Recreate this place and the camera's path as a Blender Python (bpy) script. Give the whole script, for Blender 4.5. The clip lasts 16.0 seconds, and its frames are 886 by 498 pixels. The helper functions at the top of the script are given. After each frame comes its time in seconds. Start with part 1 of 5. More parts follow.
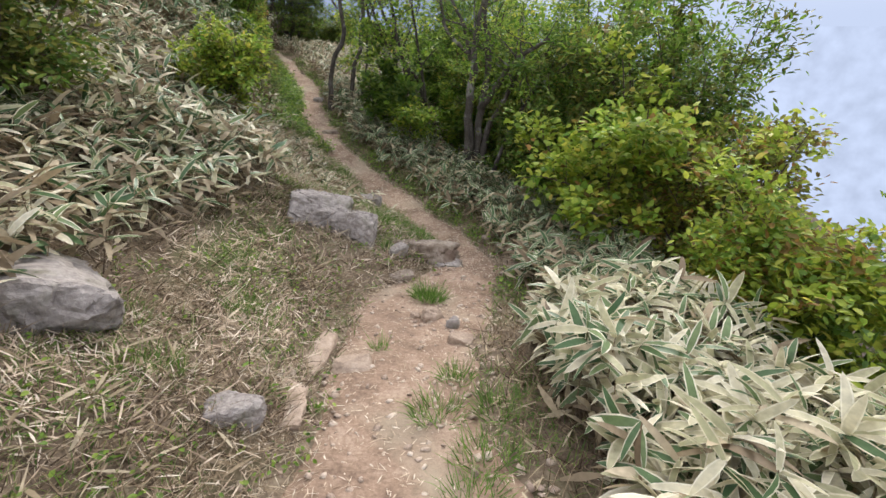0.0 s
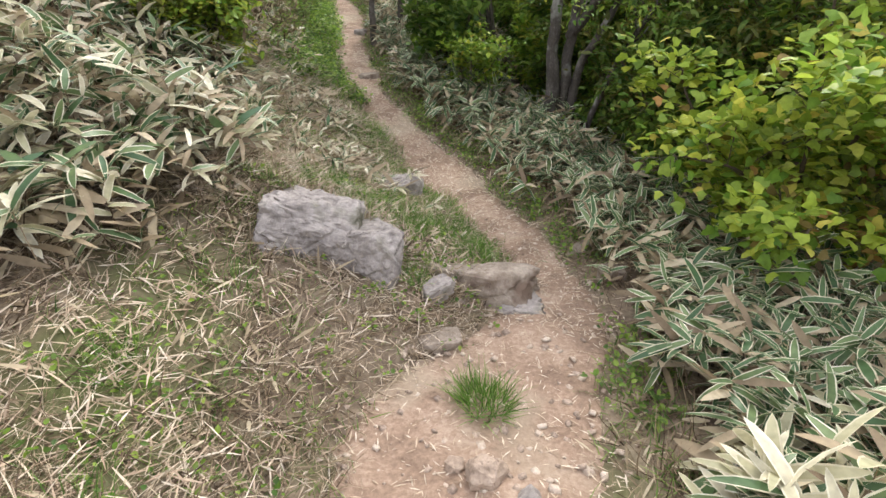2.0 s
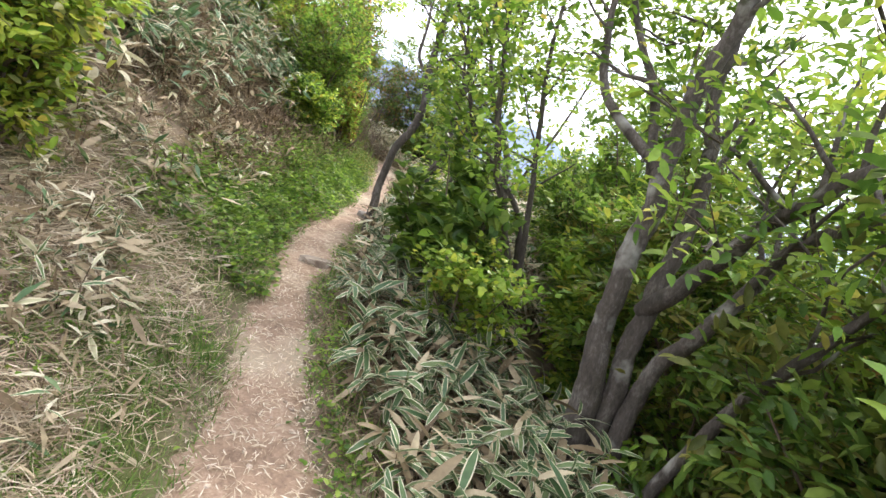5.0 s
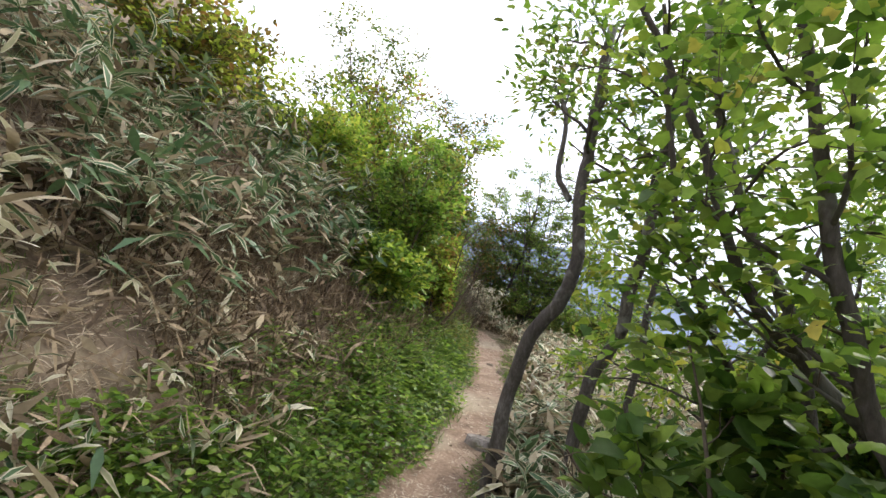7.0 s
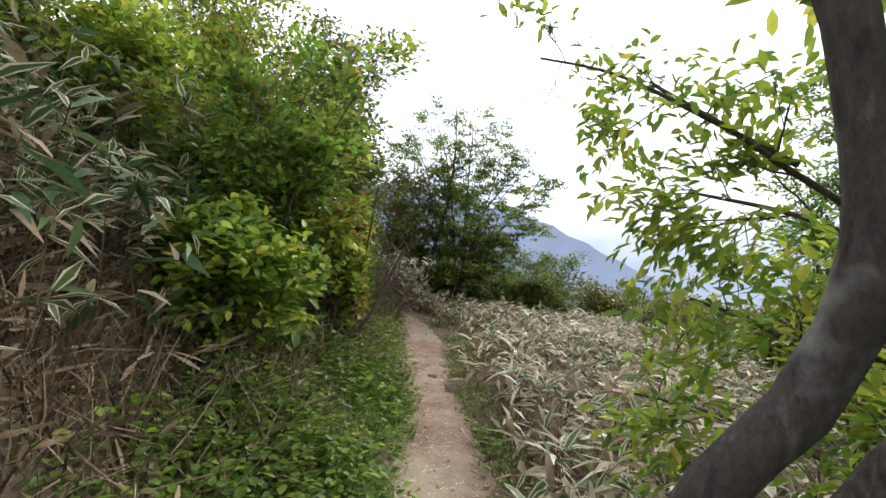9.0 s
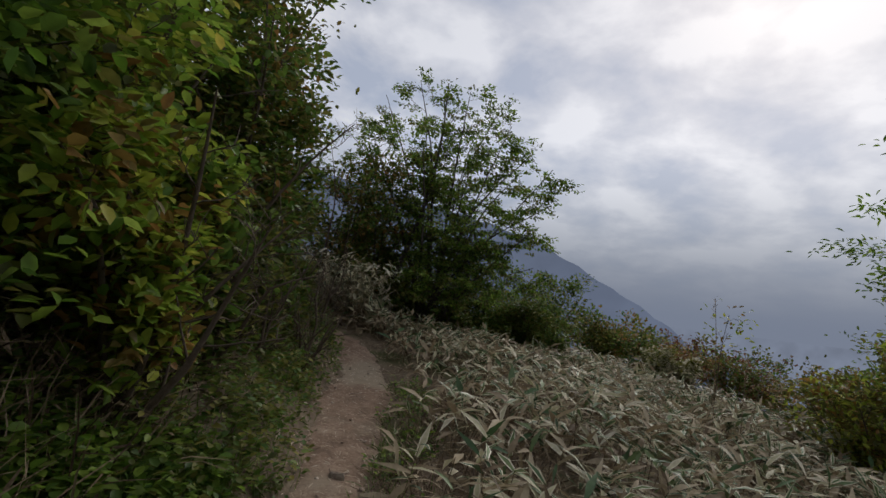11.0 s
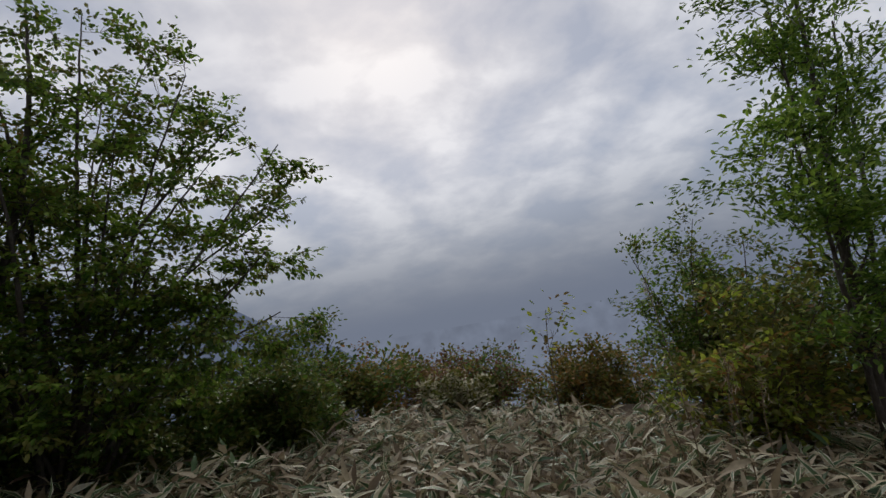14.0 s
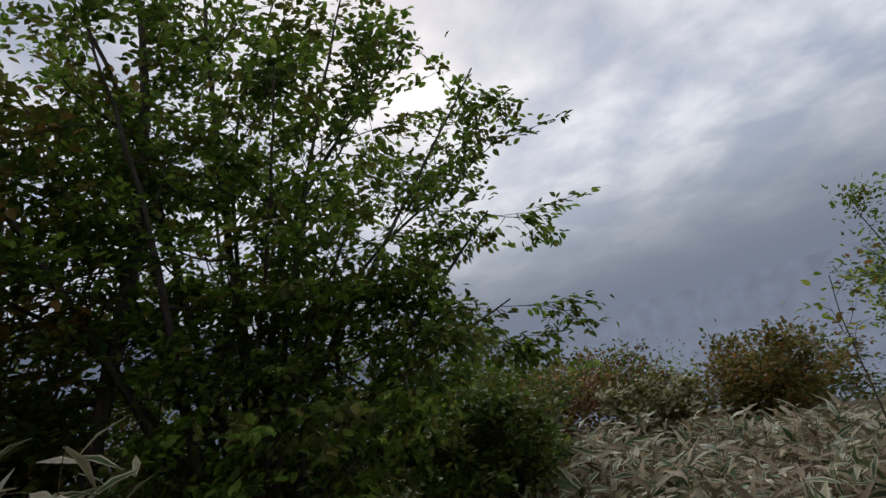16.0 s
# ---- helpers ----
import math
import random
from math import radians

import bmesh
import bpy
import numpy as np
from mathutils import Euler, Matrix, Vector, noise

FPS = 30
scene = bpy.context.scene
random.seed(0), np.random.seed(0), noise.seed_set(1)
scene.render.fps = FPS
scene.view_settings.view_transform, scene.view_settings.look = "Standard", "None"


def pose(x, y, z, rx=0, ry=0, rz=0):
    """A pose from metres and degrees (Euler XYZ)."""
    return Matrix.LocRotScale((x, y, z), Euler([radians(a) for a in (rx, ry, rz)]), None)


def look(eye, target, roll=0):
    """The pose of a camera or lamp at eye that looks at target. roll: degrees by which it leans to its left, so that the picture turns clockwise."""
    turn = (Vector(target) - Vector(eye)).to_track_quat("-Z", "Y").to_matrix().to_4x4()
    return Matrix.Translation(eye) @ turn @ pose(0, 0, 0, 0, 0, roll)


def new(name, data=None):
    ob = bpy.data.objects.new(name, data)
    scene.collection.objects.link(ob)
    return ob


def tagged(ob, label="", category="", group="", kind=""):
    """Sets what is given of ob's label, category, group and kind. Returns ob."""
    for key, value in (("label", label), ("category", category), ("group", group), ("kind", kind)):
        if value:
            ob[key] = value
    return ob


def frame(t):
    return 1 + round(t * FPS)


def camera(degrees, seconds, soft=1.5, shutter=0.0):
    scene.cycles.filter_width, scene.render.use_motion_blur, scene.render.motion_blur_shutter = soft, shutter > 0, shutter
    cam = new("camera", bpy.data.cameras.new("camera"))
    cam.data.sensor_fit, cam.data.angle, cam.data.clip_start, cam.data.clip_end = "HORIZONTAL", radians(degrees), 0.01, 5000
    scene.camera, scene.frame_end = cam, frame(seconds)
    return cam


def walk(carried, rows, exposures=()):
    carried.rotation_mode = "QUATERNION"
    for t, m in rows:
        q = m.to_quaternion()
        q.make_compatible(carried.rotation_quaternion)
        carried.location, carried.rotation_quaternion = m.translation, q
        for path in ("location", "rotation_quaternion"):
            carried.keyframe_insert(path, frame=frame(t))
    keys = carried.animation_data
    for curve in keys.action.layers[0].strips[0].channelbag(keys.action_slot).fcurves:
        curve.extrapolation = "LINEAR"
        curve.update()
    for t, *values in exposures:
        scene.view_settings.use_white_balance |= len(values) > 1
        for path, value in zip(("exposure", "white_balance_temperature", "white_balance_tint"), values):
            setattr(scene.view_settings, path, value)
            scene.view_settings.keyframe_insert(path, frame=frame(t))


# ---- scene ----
cam = camera(83.2, 16.0)
PATH = [
    (0, (0.245, -0.236, 1.658), (0.145, 1.608, 0.892), 0.5),
    (0.5, (0.239, 0.273, 1.621), (0.119, 2.16, 0.97), 4.7),
    (1, (0.206, 0.75, 1.457), (0.089, 2.597, 0.697), 2.6),
    (1.5, (0.202, 1.35, 1.396), (-0.113, 3.078, 0.438), -2.3),
    (2, (0.139, 1.751, 1.462), (-0.232, 3.447, 0.469), -3.2),
    (2.5, (0.229, 2.138, 1.362), (-0.05, 3.847, 0.361), -4.4),
    (3, (0.507, 2.718, 1.281), (0.413, 4.479, 0.336), -9.1),
    (3.5, (0.688, 3.056, 1.31), (0.78, 4.833, 0.396), -8.3),
    (4, (0.74, 3.455, 1.207), (0.851, 5.357, 0.6), 7.5),
    (4.5, (0.41, 4.16, 0.86), (0.167, 6.121, 0.555), 16.4),
    (5, (0.217, 4.778, 1.04), (-0.464, 6.647, 0.832), 15.3),
    (5.2, (0.154, 4.906, 1.083), (-0.589, 6.755, 0.905), 14.5),
    (7.3, (-1.434, 7.033, 1.379), (-2.547, 8.662, 1.704), 10.9),
    (7.5, (-1.582, 7.199, 1.41), (-2.64, 8.867, 1.724), 10.3),
    (8, (-1.854, 7.666, 1.502), (-2.751, 9.434, 1.769), 6.6),
    (8.5, (-2.101, 8.162, 1.605), (-2.944, 9.969, 1.764), 3.1),
    (9, (-2.38, 8.623, 1.705), (-3.159, 10.455, 1.9), 2.9),
    (9.2, (-2.482, 8.818, 1.722), (-3.219, 10.665, 1.938), 2.8),
    (11.5, (-3.106, 11.189, 1.966), (-3.853, 13.022, 2.247), 9.2),
    (12.0, (-3.393, 11.662, 2.029), (-4.106, 13.494, 2.399), 10.9),
    (12.5, (-3.612, 12.159, 2.079), (-4.017, 14.062, 2.545), 6.5),
    (13.0, (-3.766, 12.691, 2.146), (-3.713, 14.636, 2.611), -1.1),
    (13.5, (-4.047, 13.100, 2.183), (-3.663, 15.041, 2.475), -3.7),
    (14.0, (-4.266, 13.569, 2.202), (-3.702, 15.453, 2.565), -10.1),
    (14.5, (-4.560, 14.002, 2.263), (-4.024, 15.898, 2.608), -9.9),
    (15.0, (-4.861, 14.411, 2.324), (-4.334, 16.300, 2.712), -13.1),
    (15.5, (-5.108, 14.904, 2.359), (-4.637, 16.799, 2.790), -17.9),
    (16.0, (-5.443, 15.278, 2.410), (-4.990, 17.173, 2.860), -14.7),
]
walk(cam, [(t, look(eye, target, roll)) for t, eye, target, roll in PATH],
     [(0, 1.2), (2.5, 1.75), (4.2, 2.1), (5.2, 2.2), (7.3, 1.35), (9.2, 1.05), (11.3, -0.65), (13.5, -0.72), (16, -0.5)])

# ---- light ----
world = bpy.data.worlds.new("overcast_sky")
scene.world = world
world.use_nodes = True
wn, wl = world.node_tree.nodes, world.node_tree.links
wn.clear()
# horizon mist colour, shared by the sky and the glowing backdrop
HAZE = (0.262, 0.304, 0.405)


def wnode(kind, **values):
    n = wn.new(kind)
    for k, v in values.items():
        n.inputs[k].default_value = v
    return n


w_out = wn.new("ShaderNodeOutputWorld")
w_bg = wnode("ShaderNodeBackground", Strength=1.0)
w_co = wn.new("ShaderNodeTexCoord")
w_sep = wn.new("ShaderNodeSeparateXYZ")
wl.new(w_co.outputs["Generated"], w_sep.inputs[0])
# cloud sheet seen in perspective: direction over height
w_h = wn.new("ShaderNodeMath"); w_h.operation = "ADD"; w_h.inputs[1].default_value = 0.32
wl.new(w_sep.outputs["Z"], w_h.inputs[0])
w_hm = wn.new("ShaderNodeMath"); w_hm.operation = "MAXIMUM"; w_hm.inputs[1].default_value = 0.05
wl.new(w_h.outputs[0], w_hm.inputs[0])
w_div = wn.new("ShaderNodeVectorMath"); w_div.operation = "DIVIDE"
w_cmb = wn.new("ShaderNodeCombineXYZ")
for k in ("X", "Y", "Z"):
    wl.new(w_hm.outputs[0], w_cmb.inputs[k])
wl.new(w_co.outputs["Generated"], w_div.inputs[0])
wl.new(w_cmb.outputs[0], w_div.inputs[1])
w_n1 = wnode("ShaderNodeTexNoise", Scale=4.2, Detail=7.0, Roughness=0.52, Distortion=0.15)
wl.new(w_div.outputs[0], w_n1.inputs["Vector"])
w_ramp = wn.new("ShaderNodeValToRGB")
w_ramp.color_ramp.elements[0].position, w_ramp.color_ramp.elements[0].color = 0.36, (0.46, 0.49, 0.58, 1)
w_ramp.color_ramp.elements[1].position, w_ramp.color_ramp.elements[1].color = 0.63, (0.93, 0.915, 0.93, 1)
e = w_ramp.color_ramp.elements.new(0.50)
e.color = (0.67, 0.67, 0.715, 1)
wl.new(w_n1.outputs["Fac"], w_ramp.inputs[0])
# thin blue sky behind the cloud
w_sky = wn.new("ShaderNodeTexSky")
w_sky.sky_type, w_sky.sun_disc = "NISHITA", False
w_sky.sun_elevation, w_sky.sun_rotation = radians(39), radians(13)
w_add = wn.new("ShaderNodeMixRGB"); w_add.blend_type = "ADD"; w_add.inputs[0].default_value = 0.04
wl.new(w_ramp.outputs[0], w_add.inputs[1])
wl.new(w_sky.outputs[0], w_add.inputs[2])
# mist thickens to the horizon
w_mist = wn.new("ShaderNodeValToRGB")
w_mist.color_ramp.interpolation = "EASE"
w_mist.color_ramp.elements[0].position, w_mist.color_ramp.elements[0].color = 0.52, (0, 0, 0, 1)
w_mist.color_ramp.elements[1].position, w_mist.color_ramp.elements[1].color = 0.68, (1, 1, 1, 1)
w_half = wn.new("ShaderNodeMath"); w_half.operation = "MULTIPLY_ADD"
w_half.inputs[1].default_value, w_half.inputs[2].default_value = 0.5, 0.5
wl.new(w_sep.outputs["Z"], w_half.inputs[0])
wl.new(w_half.outputs[0], w_mist.inputs[0])
w_mix = wn.new("ShaderNodeMixRGB")
w_mix.inputs[1].default_value = (*HAZE, 1)
wl.new(w_mist.outputs[0], w_mix.inputs[0])
wl.new(w_add.outputs[0], w_mix.inputs[2])
wl.new(w_mix.outputs[0], w_bg.inputs["Color"])
wl.new(w_bg.outputs[0], w_out.inputs["Surface"])

sun = new("sun", bpy.data.lights.new("sun", "SUN"))
sun.data.energy, sun.data.angle, sun.data.color = 1.3, radians(18), (1.0, 0.96, 0.88)
sun.matrix_world = look((5, 22, 18), (0, 0, 0))

# ---- materials ----
def shader(name):
    m = bpy.data.materials.new(name)
    m.use_nodes = True
    m.node_tree.nodes.clear()
    return m, m.node_tree.nodes, m.node_tree.links


def ramp(nodes, stops):
    r = nodes.new("ShaderNodeValToRGB")
    els = r.color_ramp.elements
    els[0].position, els[0].color = stops[0][0], (*stops[0][1], 1)
    els[1].position, els[1].color = stops[-1][0], (*stops[-1][1], 1)
    for p, c in stops[1:-1]:
        els.new(p).color = (*c, 1)
    return r


def leaf_mat(name, stops, rough=0.45, glow=0.35, spots=0.25):
    """Thin leaf: colour varies leaf by leaf and in blotches; part of the light passes through."""
    m, n, l = shader(name)
    out = n.new("ShaderNodeOutputMaterial")
    geo = n.new("ShaderNodeNewGeometry")
    r = ramp(n, stops)
    l.new(geo.outputs["Random Per Island"], r.inputs[0])
    co = n.new("ShaderNodeTexCoord")
    nz = n.new("ShaderNodeTexNoise")
    nz.inputs["Scale"].default_value, nz.inputs["Detail"].default_value = 35, 3
    l.new(co.outputs["Object"], nz.inputs["Vector"])
    big = n.new("ShaderNodeTexNoise")
    big.inputs["Scale"].default_value = 1.1
    l.new(co.outputs["Object"], big.inputs["Vector"])
    sumn = n.new("ShaderNodeMath"); sumn.operation = "ADD"
    l.new(nz.outputs["Fac"], sumn.inputs[0]); l.new(big.outputs["Fac"], sumn.inputs[1])
    mp = n.new("ShaderNodeMapRange")
    mp.inputs["From Min"].default_value, mp.inputs["From Max"].default_value = 0.7, 1.3
    mp.inputs["To Min"].default_value, mp.inputs["To Max"].default_value = 1 - spots, 1 + spots
    l.new(sumn.outputs[0], mp.inputs["Value"])
    mul = n.new("ShaderNodeVectorMath"); mul.operation = "SCALE"
    l.new(r.outputs[0], mul.inputs[0]); l.new(mp.outputs[0], mul.inputs["Scale"])
    p = n.new("ShaderNodeBsdfPrincipled")
    p.inputs["Roughness"].default_value = rough
    p.inputs["Specular IOR Level"].default_value = 0.3
    l.new(mul.outputs[0], p.inputs["Base Color"])
    tr = n.new("ShaderNodeBsdfTranslucent")
    l.new(mul.outputs[0], tr.inputs["Color"])
    mix = n.new("ShaderNodeMixShader")
    mix.inputs[0].default_value = glow
    l.new(p.outputs[0], mix.inputs[1]); l.new(tr.outputs[0], mix.inputs[2])
    l.new(mix.outputs[0], out.inputs["Surface"])
    return m


def rough_mat(name, stops, scale, rough=0.9, bump=0.3, fine=6.0, stain=None, stretch=(1, 1, 1), island=0.0):
    """Stone, soil or bark: two scales of noise, with relief."""
    m, n, l = shader(name)
    out = n.new("ShaderNodeOutputMaterial")
    co = n.new("ShaderNodeTexCoord")
    mp = n.new("ShaderNodeMapping")
    mp.inputs["Scale"].default_value = stretch
    l.new(co.outputs["Object"], mp.inputs["Vector"])
    a, b = n.new("ShaderNodeTexNoise"), n.new("ShaderNodeTexNoise")
    a.inputs["Scale"].default_value, a.inputs["Detail"].default_value, a.inputs["Roughness"].default_value = scale, 8, 0.65
    b.inputs["Scale"].default_value, b.inputs["Detail"].default_value, b.inputs["Roughness"].default_value = scale * fine, 6, 0.7
    for k in (a, b):
        l.new(mp.outputs[0], k.inputs["Vector"])
    av = n.new("ShaderNodeMath"); av.operation = "MULTIPLY_ADD"
    av.inputs[1].default_value = 0.45
    l.new(b.outputs["Fac"], av.inputs[0])
    half = n.new("ShaderNodeMath"); half.operation = "MULTIPLY"; half.inputs[1].default_value = 0.55
    l.new(a.outputs["Fac"], half.inputs[0])
    l.new(half.outputs[0], av.inputs[2])
    fac = av.outputs[0]
    if island:
        geo = n.new("ShaderNodeNewGeometry")
        ad = n.new("ShaderNodeMath"); ad.operation = "MULTIPLY_ADD"; ad.inputs[1].default_value = island
        l.new(geo.outputs["Random Per Island"], ad.inputs[0]); l.new(fac, ad.inputs[2])
        sb = n.new("ShaderNodeMath"); sb.operation = "SUBTRACT"; sb.inputs[1].default_value = island / 2
        l.new(ad.outputs[0], sb.inputs[0])
        fac = sb.outputs[0]
    r = ramp(n, stops)
    l.new(fac, r.inputs[0])
    colour = r.outputs[0]
    if stain:
        s = n.new("ShaderNodeTexNoise")
        s.inputs["Scale"].default_value, s.inputs["Detail"].default_value = stain[0], 5
        l.new(co.outputs["Object"], s.inputs["Vector"])
        sr = ramp(n, [(stain[2], (0, 0, 0)), (stain[2] + 0.12, (1, 1, 1))])
        l.new(s.outputs["Fac"], sr.inputs[0])
        mx = n.new("ShaderNodeMixRGB")
        mx.inputs[2].default_value = (*stain[1], 1)
        l.new(sr.outputs[0], mx.inputs[0]); l.new(colour, mx.inputs[1])
        colour = mx.outputs[0]
    p = n.new("ShaderNodeBsdfPrincipled")
    p.inputs["Roughness"].default_value = rough
    p.inputs["Specular IOR Level"].default_value = 0.2
    l.new(colour, p.inputs["Base Color"])
    bp = n.new("ShaderNodeBump")
    bp.inputs["Strength"].default_value, bp.inputs["Distance"].default_value = bump, 0.02
    l.new(av.outputs[0], bp.inputs["Height"])
    l.new(bp.outputs[0], p.inputs["Normal"])
    l.new(p.outputs[0], out.inputs["Surface"])
    return m


def haze_glow_mat(name, colour, base, glow):
    """Far land in mist: plain backdrop, the haze painted into its own glow."""
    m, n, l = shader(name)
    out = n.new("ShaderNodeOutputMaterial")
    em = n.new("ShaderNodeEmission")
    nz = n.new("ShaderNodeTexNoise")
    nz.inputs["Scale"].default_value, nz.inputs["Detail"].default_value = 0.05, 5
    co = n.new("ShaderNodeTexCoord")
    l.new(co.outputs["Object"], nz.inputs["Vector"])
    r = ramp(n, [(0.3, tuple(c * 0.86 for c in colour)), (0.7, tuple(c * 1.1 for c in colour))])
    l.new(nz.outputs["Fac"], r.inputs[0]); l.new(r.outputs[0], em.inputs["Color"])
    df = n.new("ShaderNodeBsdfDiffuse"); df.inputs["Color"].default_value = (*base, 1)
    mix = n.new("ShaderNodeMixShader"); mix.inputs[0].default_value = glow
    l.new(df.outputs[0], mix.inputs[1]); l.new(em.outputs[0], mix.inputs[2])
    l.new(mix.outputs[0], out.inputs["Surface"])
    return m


M_SOIL = rough_mat("litter_soil", [(0.3, (0.06, 0.042, 0.030)), (0.5, (0.165, 0.122, 0.083)), (0.7, (0.32, 0.26, 0.18))], 6, bump=0.8,
                   stain=(0.9, (0.09, 0.10, 0.035), 0.52))
M_TRAIL = rough_mat("trodden_earth", [(0.32, (0.095, 0.062, 0.042)), (0.5, (0.26, 0.175, 0.122)), (0.68, (0.44, 0.33, 0.245))], 3.5, bump=0.9, fine=12,
                    stain=(1.1, (0.33, 0.265, 0.19), 0.52))
M_ROCK = rough_mat("grey_rock", [(0.3, (0.09, 0.075, 0.066)), (0.5, (0.27, 0.235, 0.21)), (0.72, (0.48, 0.43, 0.385))], 5, bump=1.0,
                   stain=(5, (0.12, 0.11, 0.075), 0.58))
M_ROCKTAN = rough_mat("tan_rock", [(0.3, (0.10, 0.073, 0.055)), (0.5, (0.255, 0.205, 0.16)), (0.72, (0.45, 0.38, 0.305))], 6, bump=0.8,
                      stain=(4, (0.13, 0.09, 0.065), 0.56))
M_PALESTONE = rough_mat("pale_stone", [(0.3, (0.16, 0.115, 0.085)), (0.5, (0.34, 0.255, 0.19)), (0.72, (0.50, 0.40, 0.315))], 9, bump=0.6)
M_PEBBLE = rough_mat("pebbles", [(0.3, (0.18, 0.13, 0.10)), (0.5, (0.38, 0.29, 0.22)), (0.72, (0.55, 0.46, 0.37))], 14, bump=0.5, island=0.3)
M_BARK = rough_mat("dark_bark", [(0.3, (0.030, 0.025, 0.020)), (0.52, (0.085, 0.07, 0.058)), (0.72, (0.19, 0.165, 0.14))], 9, bump=1.0, stretch=(1, 1, 0.35),
                   stain=(3.0, (0.25, 0.24, 0.21), 0.60))
M_BARKGREY = rough_mat("lichen_bark", [(0.32, (0.03, 0.025, 0.021)), (0.52, (0.095, 0.08, 0.068)), (0.70, (0.24, 0.215, 0.19))], 12, bump=1.0, stretch=(1, 1, 0.4),
                       stain=(4.0, (0.34, 0.33, 0.29), 0.58))
M_TWIG = rough_mat("twig", [(0.3, (0.05, 0.035, 0.025)), (0.7, (0.17, 0.13, 0.095))], 20, bump=0.3)
M_STEM = rough_mat("dry_cane", [(0.3, (0.055, 0.036, 0.022)), (0.5, (0.165, 0.115, 0.07)), (0.7, (0.33, 0.25, 0.16))], 18, bump=0.3, island=0.4)
M_SASA = leaf_mat("bamboo_leaf_green", [(0, (0.045, 0.09, 0.035)), (0.5, (0.085, 0.14, 0.055)), (1, (0.16, 0.21, 0.085))], 0.4, 0.25)
M_SASADRY = leaf_mat("bamboo_leaf_dry", [(0, (0.13, 0.09, 0.052)), (0.5, (0.30, 0.23, 0.14)), (1, (0.48, 0.40, 0.27))], 0.6, 0.25)
M_SASAEDGE = leaf_mat("bamboo_leaf_margin", [(0, (0.50, 0.44, 0.29)), (0.6, (0.64, 0.59, 0.43)), (1, (0.74, 0.70, 0.56))], 0.5, 0.3)
M_GRASS = leaf_mat("green_grass", [(0, (0.06, 0.12, 0.022)), (0.5, (0.13, 0.22, 0.04)), (1, (0.26, 0.33, 0.09))], 0.5, 0.35)
M_STRAW = leaf_mat("dry_grass", [(0, (0.26, 0.19, 0.125)), (0.5, (0.48, 0.38, 0.26)), (1, (0.68, 0.59, 0.45))], 0.7, 0.25)
M_LITTER = leaf_mat("fallen_straw", [(0, (0.26, 0.18, 0.12)), (0.5, (0.48, 0.37, 0.26)), (1, (0.66, 0.57, 0.45))], 0.7, 0.1)
M_LIME = leaf_mat("yellow_green_leaf", [(0, (0.18, 0.26, 0.03)), (0.55, (0.34, 0.42, 0.05)), (0.9, (0.47, 0.49, 0.075)), (1, (0.56, 0.45, 0.09))], 0.45, 0.5)
M_GREEN = leaf_mat("green_leaf", [(0, (0.05, 0.105, 0.018)), (0.5, (0.105, 0.18, 0.03)), (1, (0.20, 0.265, 0.05))], 0.45, 0.5)
M_FRESH = leaf_mat("bright_leaf", [(0, (0.10, 0.20, 0.022)), (0.5, (0.20, 0.32, 0.04)), (1, (0.32, 0.42, 0.075))], 0.45, 0.55)
M_OLIVE = leaf_mat("olive_leaf", [(0, (0.07, 0.085, 0.02)), (0.5, (0.14, 0.155, 0.033)), (1, (0.26, 0.235, 0.055))], 0.5, 0.45)
M_AUTUMN = leaf_mat("autumn_leaf", [(0, (0.12, 0.10, 0.025)), (0.5, (0.24, 0.16, 0.04)), (1, (0.36, 0.19, 0.055))], 0.5, 0.4)
M_RED = leaf_mat("reddish_leaf", [(0, (0.12, 0.055, 0.03)), (0.5, (0.20, 0.09, 0.045)), (1, (0.24, 0.15, 0.06))], 0.5, 0.4)

# ---- the lie of the land ----
LINE = np.array([(0.9, -60, -1.5), (0.5, -12, -0.2), (0.35, -4, 0.05), (0.3, -1, 0.05), (0.05, 1, 0.0), (-0.12, 2.2, -0.12), (-0.08, 3.1, -0.25),
                 (0.24, 4.2, -0.36), (0.0, 5.1, -0.42), (-0.55, 5.9, -0.38), (-1.25, 6.8, -0.18), (-2.0, 7.8, 0.08), (-2.68, 9.1, 0.32), (-3.12, 10.4, 0.52),
                 (-3.65, 11.7, 0.72), (-4.26, 12.9, 0.90), (-4.92, 14.2, 1.05), (-5.55, 15.35, 1.19), (-6.4, 16.1, 1.42), (-8.4, 16.5, 1.75), (-10.5, 17.6, 2.0),
                 (-20, 26, 3.0), (-60, 60, 8)])


def smooth_line(points, step):
    """A soft curve through the points (Catmull-Rom), sampled every step metres."""
    out = []
    for i in range(1, len(points) - 2):
        a, b, c, d = points[i - 1:i + 3]
        n = max(2, int(np.linalg.norm(c - b) / step))
        for k in range(n):
            u = k / n
            out.append(0.5 * (2 * b + (c - a) * u + (2 * a - 5 * b + 4 * c - d) * u * u + (3 * b - a - 3 * c + d) * u ** 3))
    return np.array(out)


CURVE = smooth_line(LINE, 0.12)
TANG = np.gradient(CURVE[:, :2], axis=0)
TANG /= np.linalg.norm(TANG, axis=1)[:, None]


